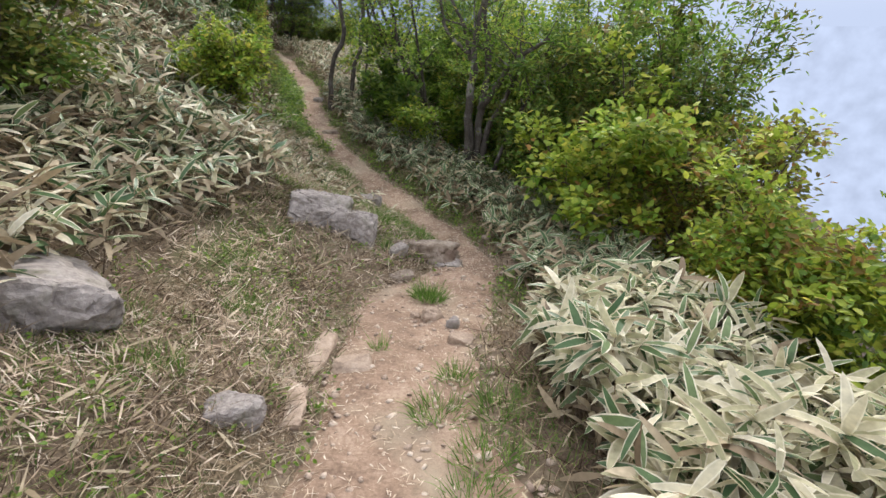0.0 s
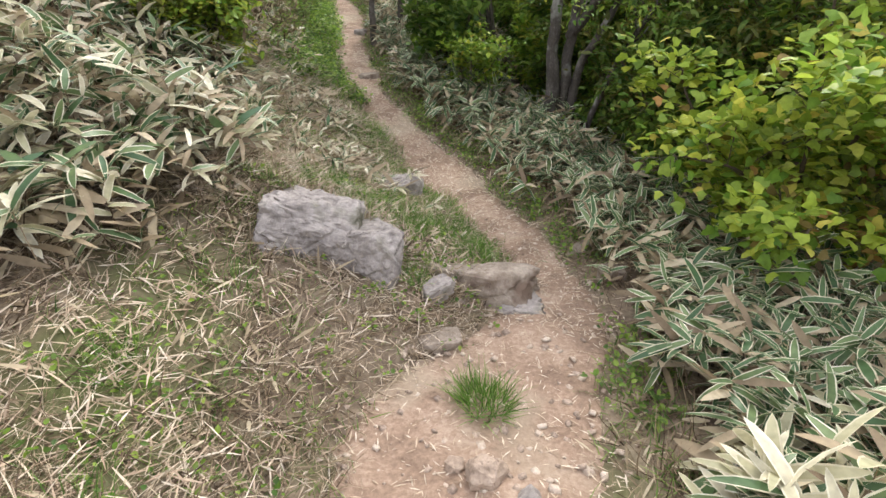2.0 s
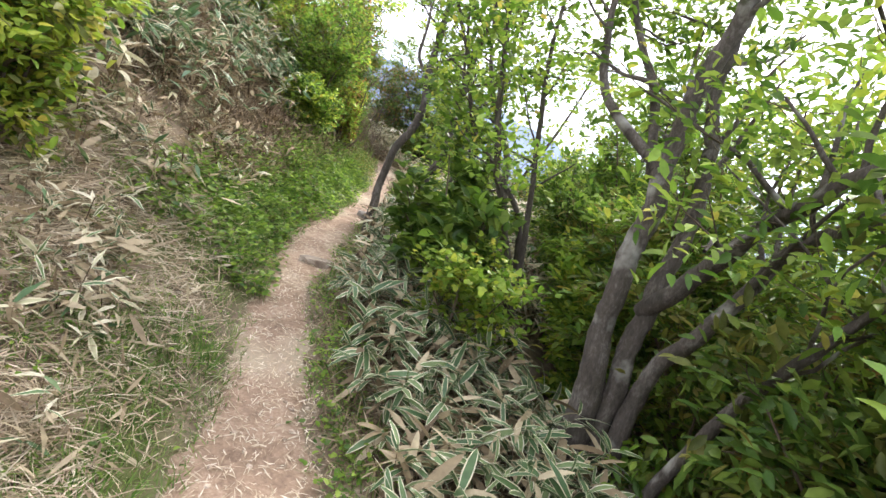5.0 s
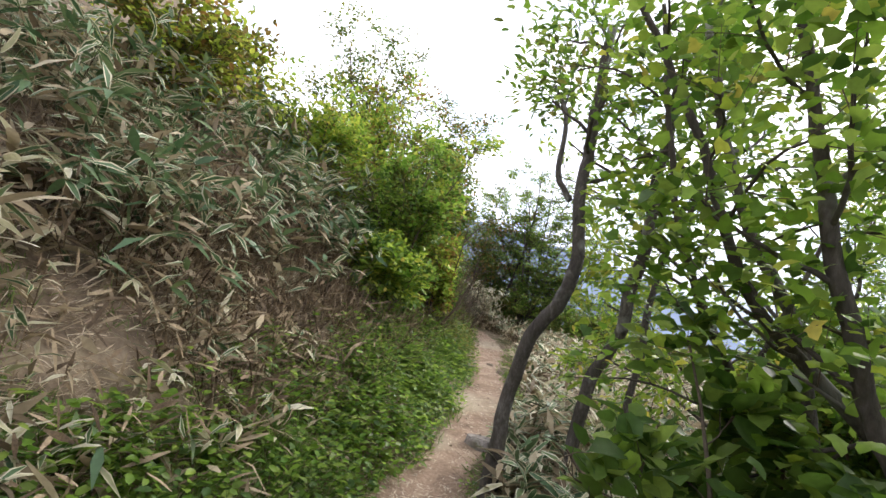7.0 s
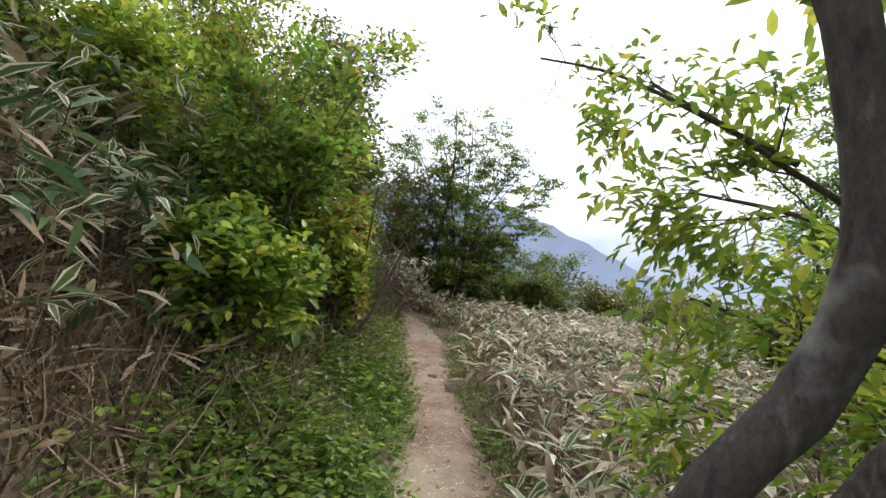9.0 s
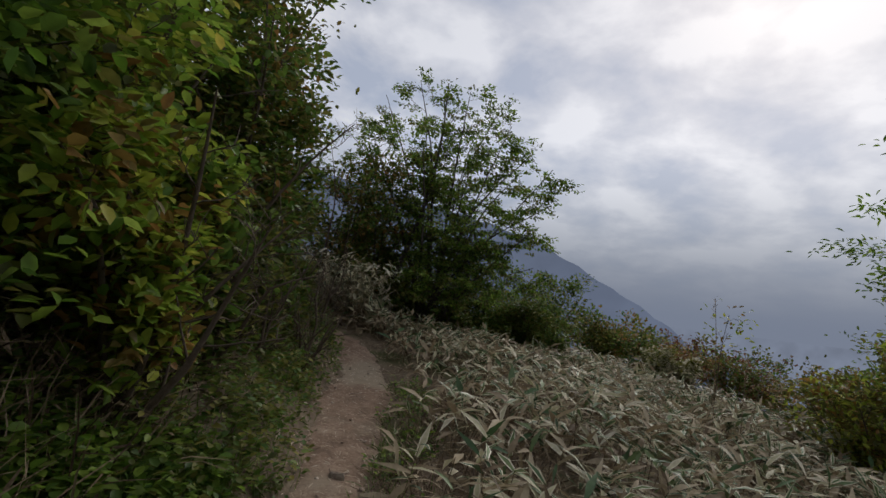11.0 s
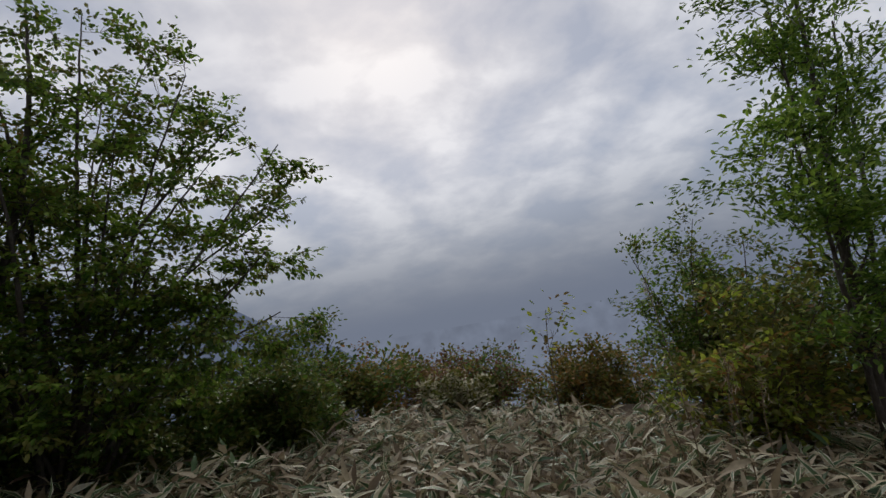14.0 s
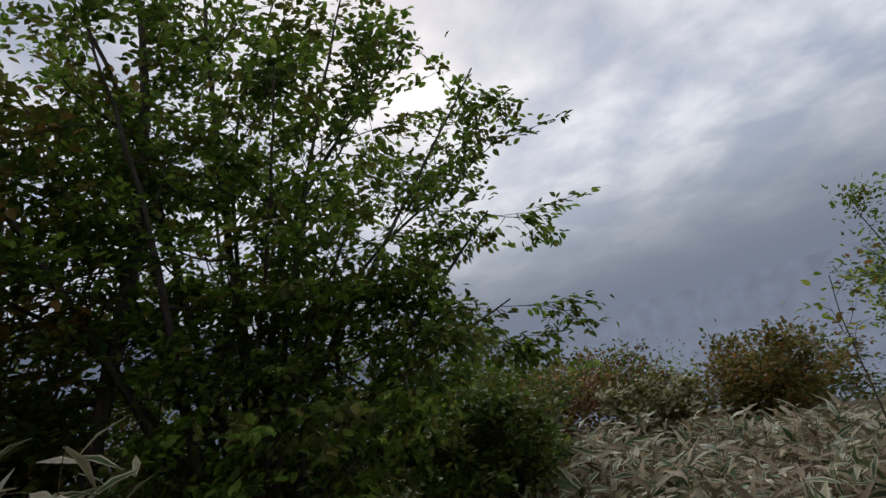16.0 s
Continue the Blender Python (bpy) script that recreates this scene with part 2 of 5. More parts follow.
def near(x, y):
    """Signed distance from the trail (right of the walker positive), and the trail's height and y there."""
    p = np.stack([np.ravel(x), np.ravel(y)], 1).astype(float)
    s, z, along = np.empty(len(p)), np.empty(len(p)), np.empty(len(p))
    for i in range(0, len(p), 4000):
        q = p[i:i + 4000]
        d = ((q[:, None, :] - CURVE[None, :, :2]) ** 2).sum(2)
        k = d.argmin(1)
        v = q - CURVE[k, :2]
        side = np.sign(v[:, 0] * TANG[k, 1] - v[:, 1] * TANG[k, 0])
        s[i:i + 4000] = np.sqrt(d[np.arange(len(q)), k]) * side
        w = 1 / (d + 0.02) ** 2
        z[i:i + 4000] = (w * CURVE[None, :, 2]).sum(1) / w.sum(1)
        along[i:i + 4000] = CURVE[k, 1]
    return s, z, along


def wave(x, y, size, seed=0.0):
    """Cheap smooth noise, about -1 to 1."""
    a = np.sin(x / size * 1.7 + seed) * np.cos(y / size * 1.3 - seed * 2)
    b = np.sin((x + y) / size * 2.9 + seed * 3 + 1) * np.cos((x - y) / size * 3.7 + seed)
    c = np.sin((0.6 * x - y) / size * 7.1 + seed * 5) * np.cos((x + 0.4 * y) / size * 6.3 + 2)
    return (a + 0.6 * b + 0.35 * c) / 1.6


def trail_half(along, x=0, y=0):
    """Half the trail's width: a broad worn patch at the start, then a narrow tread."""
    w = 0.25 + 0.25 * np.clip((4.6 - along) / 1.5, 0, 1)
    return w + 0.05 * np.sin(along * 2.3) + 0.03 * np.sin(along * 6.1 + 1)


def lift(t):
    return np.clip(t, 0, 1) ** 2 * (3 - 2 * np.clip(t, 0, 1))


def land(x, y):
    """Height of the ground."""
    x, y = np.asarray(x, float), np.asarray(y, float)
    shape = x.shape
    s, z, al = near(x, y)
    fx, fy = np.ravel(x), np.ravel(y)
    hw = trail_half(al)
    left = np.maximum(-s - hw, 0)
    steep = 0.42 + 0.35 * lift((al - 6.5) / 2.5)
    z = z + steep * np.minimum(left, 7) + 0.3 * np.clip(left - 7, 0, 60) + 0.06 * lift(left / 0.25)
    right = np.maximum(s - hw, 0)
    shelf = lift((al - 8.5) / 3.0)
    drop_a = 0.10 * right + 0.50 * np.clip(right - 1.5, 0, 700) + 0.55 * np.clip(right - 5.5, 0, 700)
    drop_b = 0.09 * right + 0.40 * np.clip(right - 9.5, 0, 700)
    z = z - (drop_a * (1 - shelf) + drop_b * shelf) + 0.05 * lift(right / 0.25)
    off = lift((np.abs(s) - hw) / 0.6)
    z = z + wave(fx, fy, 0.9, 1.3) * 0.05 * off + wave(fx, fy, 0.22, 4) * 0.016
    z = z + wave(fx, fy, 30, 2) * 1.5 * lift((np.abs(s) - 15) / 40)
    return z.reshape(shape)


def land1(x, y):
    return float(land(np.array([x]), np.array([y]))[0])


# ---- mesh tools ----
def mesh_of(name, verts, faces, mats, index=None, smooth=False):
    me = bpy.data.meshes.new(name)
    verts, faces = np.asarray(verts, np.float32), [np.asarray(f, np.int32) for f in (faces if isinstance(faces, (list, tuple)) else [faces])]
    me.vertices.add(len(verts))
    me.vertices.foreach_set("co", verts.ravel())
    loops = np.concatenate([f.ravel() for f in faces])
    sizes = np.concatenate([np.full(len(f), f.shape[1]) for f in faces])
    starts = np.concatenate([[0], np.cumsum(sizes)[:-1]])
    me.loops.add(len(loops))
    me.loops.foreach_set("vertex_index", loops)
    me.polygons.add(len(sizes))
    me.polygons.foreach_set("loop_start", starts)
    if index is not None:
        me.polygons.foreach_set("material_index", np.asarray(index, np.int32))
    if smooth:
        me.polygons.foreach_set("use_smooth", np.ones(len(sizes), bool))
    for m in (mats if isinstance(mats, (list, tuple)) else [mats]):
        me.materials.append(m)
    me.update(calc_edges=True)
    me.validate()
    return me


def unit(v):
    return v / (np.linalg.norm(v, axis=-1, keepdims=True) + 1e-9)


def spread(template, quads, place, along, up, size, width=None):
    """Copies of a small shape: y runs along, z towards up. Returns vertices and faces."""
    n, k = len(place), len(template)
    along = unit(along)
    side = unit(np.cross(along, up))
    nor = np.cross(side, along)
    size = np.broadcast_to(np.asarray(size, float), (n,))[:, None, None]
    width = size if width is None else np.broadcast_to(np.asarray(width, float), (n,))[:, None, None]
    t = template[None]
    v = place[:, None] + width * t[:, :, 0:1] * side[:, None] + size * (t[:, :, 1:2] * along[:, None] + t[:, :, 2:3] * nor[:, None])
    f = (quads[None] + (np.arange(n) * k)[:, None, None]).reshape(-1, quads.shape[1])
    return v.reshape(-1, 3), f


class Bag:
    """Gathers pieces of one mesh."""

    def __init__(self):
        self.v, self.f, self.m, self.n = [], [], [], 0

    def add(self, v, f, mat=0):
        self.v.append(v)
        self.f.append(np.asarray(f) + self.n)
        self.m.append(np.broadcast_to(np.asarray(mat), (len(f),)))
        self.n += len(v)

    def mesh(self, name, mats, smooth=False):
        quads = [(f, m) for f, m in zip(self.f, self.m) if f.shape[1] == 4]
        tris = [(f, m) for f, m in zip(self.f, self.m) if f.shape[1] == 3]
        faces, index = [], []
        for group in (quads, tris):
            if group:
                faces.append(np.concatenate([f for f, _ in group]))
                index.append(np.concatenate([m for _, m in group]))
        return mesh_of(name, np.concatenate(self.v), faces, mats, np.concatenate(index), smooth)


def part(name, mesh, parent=None, label=""):
    ob = new(name, mesh)
    if parent is not None:
        ob.parent = parent
    return tagged(ob, label) if label else ob


def tube(points, radii, sides=7):
    """A bent, tapered limb."""
    p, r = np.asarray(points, float), np.asarray(radii, float)
    t = unit(np.gradient(p, axis=0))
    ref = np.array([0.31, 0.87, 0.38])
    a = unit(np.cross(t, ref))
    b = np.cross(t, a)
    ang = np.linspace(0, 2 * np.pi, sides, endpoint=False)
    ring = a[:, None] * np.cos(ang)[None, :, None] + b[:, None] * np.sin(ang)[None, :, None]
    v = (p[:, None] + ring * r[:, None, None]).reshape(-1, 3)
    i, j = np.meshgrid(np.arange(len(p) - 1), np.arange(sides), indexing="ij")
    i, j = i.ravel(), j.ravel()
    k = (j + 1) % sides
    f = np.stack([i * sides + j, i * sides + k, (i + 1) * sides + k, (i + 1) * sides + j], 1)
    return v, f


# leaf shapes: x width, y length, z bend
def strip_leaf(rows, cols, bend, outline):
    """A leaf blade as a strip of quads; cols are positions across from -1 to 1."""
    v = []
    for y in rows:
        h = outline(y)
        for c in cols:
            v.append((c * h, y, -bend * y * y - 0.25 * h * (1 - abs(c))))
    n = len(cols)
    q = [(i * n + j, i * n + j + 1, (i + 1) * n + j + 1, (i + 1) * n + j) for i in range(len(rows) - 1) for j in range(n - 1)]
    return np.array(v), np.array(q)


def blade(y):
    return 0.118 * max(0.05, math.sin(math.pi * min(1, y * 0.95 + 0.05)) ** 0.5) * (1 - 0.18 * y)


SASA_V, SASA_Q = strip_leaf((0, 0.1, 0.35, 0.66, 0.88, 1.0), (-1, -0.74, 0.74, 1), 0.42, blade)
SASA_M = np.array([1 if j in (0, 2) else 0 for i in range(5) for j in range(3)])
SASA_V2, SASA_Q2 = strip_leaf((0, 0.45, 1.0), (-1, -0.6, 0.6, 1), 0.42, blade)
SASA_M2 = np.array([1 if j in (0, 2) else 0 for i in range(2) for j in range(3)])
GRASS_V, GRASS_Q = strip_leaf((0, 0.55, 1.0), (-1, 1), 0.45, lambda y: 0.5 * (1 - y) ** 0.7 + 0.02)
BIT_V, BIT_Q = strip_leaf((0, 0.5, 1.0), (-1, 1), 0.12, lambda y: 0.5 * (1 - abs(2 * y - 1) * 0.7))
OVAL_V = np.array([(0, 0, 0), (-0.25, 0.28, 0.05), (-0.24, 0.66, 0.02), (0, 1.0, -0.16), (0.24, 0.66, 0.02), (0.25, 0.28, 0.05)])
OVAL_Q = np.array([(0, 1, 2, 3), (0, 3, 4, 5)])
LOBED_V = np.array([(0, 0, 0), (-0.46, 0.24, -0.06), (-0.27, 0.5, 0.0), (-0.24, 0.74, -0.04), (0, 1.0, -0.14),
                    (0.24, 0.74, -0.04), (0.27, 0.5, 0.0), (0.46, 0.24, -0.06), (0, 0.42, 0.05)])
LOBED_Q = np.array([(8, 0, 1), (8, 1, 2), (8, 2, 3), (8, 3, 4), (8, 4, 5), (8, 5, 6), (8, 6, 7), (8, 7, 0)])

# ---- ground, trail, distance ----
def axis(lo, hi, step, far):
    mid = np.arange(lo, hi + step / 2, step)
    out, d = [], step
    x = 0.0
    while x < far:
        d *= 1.22
        x += d
        out.append(x)
    out = np.array(out)
    return np.concatenate([lo - out[::-1], mid, hi + out])


gx, gy = axis(-9, 6, 0.13, 900), axis(-3, 21, 0.13, 900)
GX, GY = np.meshgrid(gx, gy, indexing="ij")
GZ = land(GX, GY)
gs, gz, gal = near(GX, GY)
GZ = GZ - (0.035 * (1 - lift((np.abs(gs) - trail_half(gal) + 0.12) / 0.14))).reshape(GX.shape)
ni, nj = GX.shape
ii, jj = np.meshgrid(np.arange(ni - 1), np.arange(nj - 1), indexing="ij")
ii, jj = ii.ravel(), jj.ravel()
ground = new("ground", mesh_of("ground", np.stack([GX, GY, GZ], 2).reshape(-1, 3),
                               np.stack([ii * nj + jj, (ii + 1) * nj + jj, (ii + 1) * nj + jj + 1, ii * nj + jj + 1], 1), M_SOIL, smooth=True))
tagged(ground, "steep hillside of brown soil, dry litter and moss", "ground", kind="structure")

# the trodden trail, an uneven ribbon
rng = np.random.default_rng(3)
inside = (CURVE[:, 1] > -6) & (CURVE[:, 1] < 19) & (CURVE[:, 0] > -11)
tc = smooth_line(np.concatenate([CURVE[inside][:1], CURVE[inside][::4], CURVE[inside][-1:]]), 0.05)
tt = unit(np.gradient(tc[:, :2], axis=0))
across = np.linspace(-1, 1, 17)
half = trail_half(tc[:, 1]) + 0.06
ea = wave(tc[:, 0], tc[:, 1], 0.11, 1) * 0.05 + wave(tc[:, 0], tc[:, 1], 0.4, 2) * 0.05
eb = wave(tc[:, 0], tc[:, 1], 0.10, 7) * 0.05 + wave(tc[:, 0], tc[:, 1], 0.45, 5) * 0.05
off = np.where(across[None] < 0, across[None] * (half + ea)[:, None], across[None] * (half + eb)[:, None])
TX, TY = tc[:, 0:1] + off * tt[:, 1:2], tc[:, 1:2] - off * tt[:, 0:1]
TZ = land(TX, TY) + 0.004 - 0.05 * np.abs(across[None]) ** 6 + wave(TX, TY, 0.07, 3) * 0.006
n0, n1 = TX.shape
ii, jj = np.meshgrid(np.arange(n0 - 1), np.arange(n1 - 1), indexing="ij")
ii, jj = ii.ravel(), jj.ravel()
trail = new("trail", mesh_of("trail", np.stack([TX, TY, TZ], 2).reshape(-1, 3),
                             np.stack([ii * n1 + jj, ii * n1 + jj + 1, (ii + 1) * n1 + jj + 1, (ii + 1) * n1 + jj], 1), M_TRAIL, smooth=True))
tagged(trail, "narrow footpath of trodden reddish-brown earth", "footpath", kind="structure")

# distance: a glowing wall that stands in for mist, and a ridge with painted haze
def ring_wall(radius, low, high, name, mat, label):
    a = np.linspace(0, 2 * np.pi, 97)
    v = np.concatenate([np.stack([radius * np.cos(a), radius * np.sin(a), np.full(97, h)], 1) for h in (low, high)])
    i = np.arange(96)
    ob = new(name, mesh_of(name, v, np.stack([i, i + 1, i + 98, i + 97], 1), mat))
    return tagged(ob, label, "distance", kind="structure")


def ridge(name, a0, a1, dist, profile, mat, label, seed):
    """A far hillside: a self-glowing slope from a crest line down into the valley. Bearings in degrees, clockwise from
    y.
    """
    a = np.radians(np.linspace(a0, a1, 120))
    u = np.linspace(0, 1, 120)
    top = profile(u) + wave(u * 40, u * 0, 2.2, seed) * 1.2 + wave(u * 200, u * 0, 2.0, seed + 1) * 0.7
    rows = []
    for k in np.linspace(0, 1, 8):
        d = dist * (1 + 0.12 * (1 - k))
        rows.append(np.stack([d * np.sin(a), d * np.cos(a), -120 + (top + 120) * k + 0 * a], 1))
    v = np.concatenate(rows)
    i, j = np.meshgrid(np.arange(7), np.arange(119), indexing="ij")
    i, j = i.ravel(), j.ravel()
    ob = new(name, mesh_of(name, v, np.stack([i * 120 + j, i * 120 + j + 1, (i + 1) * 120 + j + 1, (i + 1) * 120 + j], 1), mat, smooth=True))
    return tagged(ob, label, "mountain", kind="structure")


# no real mist: the wall glows in the sky's horizon colour
ring_wall(700, -900, 20, "backdrop", haze_glow_mat("valley_mist_glow", HAZE, (0.2, 0.2, 0.2), 1.0), "pale blue-grey glowing backdrop painted as mist in the valley")
# the ridge's blue is distance haze, given as emission over a dark base
ridge("ridge", -60, 25, 240, lambda u: np.interp(u, (0, 0.40, 0.576, 0.765, 1), (62, 52, 38, 0, -45)), haze_glow_mat("ridge_haze_glow", (0.185, 0.225, 0.325), (0.05, 0.06, 0.07), 0.92),
      "mountain slope with blue mist haze painted in as glow", 2)



# ---- small plants that cover the ground ----
def scatter(n, x0, x1, y0, y1, keep, seed):
    """Random places where keep(s, along) gives the chance."""
    g = np.random.default_rng(seed)
    x, y = g.uniform(x0, x1, n), g.uniform(y0, y1, n)
    s, _, al = near(x, y)
    ok = g.random(n) < keep(s, al, x, y)
    return x[ok], y[ok], s[ok], al[ok], g


def strew(n, a0, a1, s0, s1, keep, seed):
    """Random places beside the trail, by the trail's y and the distance from it."""
    g = np.random.default_rng(seed)
    ok = np.flatnonzero((CURVE[:, 1] > a0) & (CURVE[:, 1] < a1))
    i = g.choice(ok, n)
    s = g.uniform(s0, s1, n)
    j = g.uniform(-0.07, 0.07, n)
    x = CURVE[i, 0] + s * TANG[i, 1] + j * TANG[i, 0]
    y = CURVE[i, 1] - s * TANG[i, 0] + j * TANG[i, 1]
    s, _, al = near(x, y)
    ok = g.random(n) < keep(s, al, x, y)
    return x[ok], y[ok], s[ok], al[ok], g


def band(v, a, b, soft=0.15):
    return np.clip((v - a) / soft + 0.5, 0, 1) * np.clip((b - v) / soft + 0.5, 0, 1)


def tilt(g, n, low, high):
    """Random directions between two heights above level, in degrees."""
    a, e = g.uniform(0, 2 * np.pi, n), np.radians(g.uniform(low, high, n))
    return np.stack([np.cos(a) * np.cos(e), np.sin(a) * np.cos(e), np.sin(e)], 1)


def sasa(name, label, n, area, keep, seed, height=(0.3, 0.6), leaf=(0.15, 0.24), dry=0.2, pale=0.0, leaves=7, fine=True, lean=(0, 0), plain=0.0):
    """A thicket of dwarf bamboo: canes, each with a fan of pale-edged leaves at its top."""
    x, y, s, al, g = scatter(n, *area, keep, seed)
    m = len(x)
    z = land(x, y)
    h = g.uniform(*height, m) * (0.8 + 0.25 * wave(x, y, 0.5, seed))
    out = np.stack([g.normal(0, 0.18, m) + lean[0], g.normal(0, 0.18, m) + lean[1], np.ones(m)], 1)
    base = np.stack([x, y, z - 0.02], 1)
    top = base + unit(out) * h[:, None]
    bag = Bag()
    v, f = spread(np.array([(-0.5, 0, 0), (0.5, 0, 0), (0.35, 1, 0), (-0.35, 1, 0)]), np.array([(0, 1, 2, 3)]), base, top - base,
                  tilt(g, m, -5, 5), h, 0.006)
    bag.add(v, f, 2)
    per = g.integers(max(2, leaves - 2), leaves + 3, m)
    who = np.repeat(np.arange(m), per)
    k = len(who)
    down = g.random(k) ** 2 * 0.45
    pos = top[who] * (1 - down[:, None]) + base[who] * down[:, None]
    d = tilt(g, k, -25, 60)
    d[:, 0] += lean[0] * 0.8
    d[:, 1] += lean[1] * 0.8
    up = np.stack([g.normal(0, 0.45, k), g.normal(0, 0.45, k), np.ones(k)], 1)
    size = g.uniform(*leaf, k)
    width = size * g.uniform(0.75, 1.25, k)
    isdry = g.random(k) < dry + 0.25 * (down > 0.2)
    white = g.random(k) < pale
    nomargin = (g.random(k) < plain) & ~isdry & ~white
    tv, tq, tm = (SASA_V, SASA_Q, SASA_M) if fine else (SASA_V2, SASA_Q2, SASA_M2)
    for pick, mats in ((~isdry & ~white & ~nomargin, np.where(tm == 1, 1, 0)), (nomargin, np.zeros_like(tm)), (isdry & ~white, np.where(tm == 1, 3, 3)), (white, np.where(tm == 1, 1, 4))):
        if pick.any():
            v, f = spread(tv, tq, pos[pick], d[pick], up[pick], size[pick], width[pick])
            bag.add(v, f, np.tile(mats, pick.sum()))
    # dead leaves and bent canes at the foot
    b = int(m * 1.6)
    w = g.integers(0, m, b)
    pos = base[w] + np.stack([g.normal(0, 0.07, b), g.normal(0, 0.07, b), g.uniform(0.02, 0.2, b)], 1)
    v, f = spread(BIT_V * np.array((0.22, 1, 1)), BIT_Q, pos, tilt(g, b, -40, 40), np.stack([g.normal(0, 0.6, b), g.normal(0, 0.6, b), np.ones(b)], 1), g.uniform(0.1, 0.2, b))
    bag.add(v, f, 3)
    ob = new(name, bag.mesh(name, [M_SASA, M_SASAEDGE, M_STEM, M_SASADRY, M_SASAPALE]))
    return tagged(ob, label, "dwarf bamboo", kind="stuff")


M_SASAPALE = leaf_mat("bamboo_leaf_pale", [(0, (0.32, 0.31, 0.17)), (0.5, (0.48, 0.44, 0.28)), (1, (0.63, 0.57, 0.42))], 0.5, 0.3)


def grass(name, label, n, area, keep, seed, mat, length=(0.05, 0.14), width=(0.003, 0.006), low=20, high=85, category="grass"):
    x, y, s, al, g = strew(n, *area, keep, seed)
    m = len(x)
    base = np.stack([x, y, land(x, y) - 0.004], 1)
    v, f = spread(GRASS_V, GRASS_Q, base, tilt(g, m, low, high), tilt(g, m, 0, 90), g.uniform(*length, m), g.uniform(*width, m) * 2)
    ob = new(name, mesh_of(name, v, f, mat))
    return tagged(ob, label, category, kind="stuff")


def bits(name, label, n, area, keep, seed, mat, length=(0.03, 0.09), width=(0.004, 0.009), up=0.012, steep=12, category="litter"):
    x, y, s, al, g = strew(n, *area, keep, seed)
    m = len(x)
    base = np.stack([x, y, land(x, y) + g.uniform(0.004, up, m)], 1)
    e = 0.05
    nx, ny = (land(x - e, y) - land(x + e, y)) / (2 * e), (land(x, y - e) - land(x, y + e)) / (2 * e)
    nor = unit(np.stack([nx, ny, np.ones(m)], 1))
    d = tilt(g, m, -2, steep)
    d = unit(d - nor * (d * nor).sum(1, keepdims=True) + nor * np.abs(g.normal(0, math.sin(radians(steep)), m))[:, None])
    v, f = spread(BIT_V, BIT_Q, base, d, nor + g.normal(0, 0.25, (m, 3)), g.uniform(*length, m), g.uniform(*width, m))
    ob = new(name, mesh_of(name, v, f, mat))
    return tagged(ob, label, category, kind="stuff")


def patchy(x, y, size, seed, sharp=2.0):
    return np.clip(0.5 + sharp * wave(x, y, size, seed), 0, 1)


# right-hand thicket along the trail, and the pale clump by the start
sasa("bamboo_thicket", "dense dwarf bamboo with green, white-edged leaves beside the trail", 8400, (-3.4, 2.6, 2.7, 11.0),
     lambda s, a, x, y: band(s, trail_half(a) + np.where(y < 3.6, 0.42, 0.22), 1.75 + 0.35 * (y < 3.8)) * (0.75 + 0.25 * patchy(x, y, 0.6, 2)) * 0.9, 11, (0.16, 0.42), (0.11, 0.2), 0.2, leaves=7)
sasa("bamboo_thicket", "pale, bleached dwarf bamboo clump with wide white leaf edges", 1150, (0.7, 2.6, 0.6, 3.7),
     lambda s, a, x, y: band(s, 0.85, 2.2) * band(y, 0.9, 3.0, 0.4), 12, (0.25, 0.6), (0.14, 0.23), 0.15, pale=0.6, leaves=8)
sasa("bamboo_thicket", "dry dwarf bamboo with faded leaves on the bank", 5200, (-5.8, -1.2, 0.5, 9.5),
     lambda s, a, x, y: band(-s, 1.75 - 0.2 * (y > 5), 4.8, 0.3) * np.where(y > 5, 0.6, 0.85) * np.clip((9.0 - y) / 1.0, 0, 1), 13, (0.25, 0.55), (0.13, 0.22), 0.42, pale=0.3, plain=0.2, leaves=7)
sasa("bamboo_thicket", "short faded dwarf bamboo scattered through the straw", 2600, (-4.6, -0.6, 5.0, 9.2),
     lambda s, a, x, y: band(-s, 0.75, 1.9, 0.35) * (0.2 + 0.5 * patchy(x, y, 0.4, 23)), 17, (0.1, 0.32), (0.07, 0.14), 0.4, pale=0.35, plain=0.3, leaves=6, fine=False)
sasa("bamboo_thicket", "tall dwarf bamboo on the steep bank, brown canes below", 5600, (-9.5, -2.5, 7.5, 18.0),
     lambda s, a, x, y: band(-s, 1.35, 3.2, 0.4) * (y > 7.6) * np.where(y > 12.2, 0.35, 0.95), 14, (0.35, 0.95), (0.11, 0.19), 0.22, pale=0.0, plain=0.6, leaves=7, fine=False, lean=(0.42, -0.15))
sasa("bamboo_thicket", "pale dwarf bamboo tuft hanging over the bend", 420, (-7.4, -6.3, 16.0, 17.3),
     lambda s, a, x, y: band(s, 0.35, 1.0, 0.2), 16, (0.6, 1.3), (0.11, 0.18), 0.15, pale=0.65, leaves=7, fine=False)
sasa("bamboo_thicket", "broad carpet of faded dwarf bamboo on the open shelf", 9200, (-8.5, 3.0, 9.5, 21.0),
     lambda s, a, x, y: band(s, trail_half(a) + 0.3, 6.2, 0.5) * (y > 9.5) * 0.9, 15, (0.3, 0.55), (0.12, 0.2), 0.5, pale=0.2, plain=0.35, leaves=6, fine=False, lean=(0.2, -0.2))

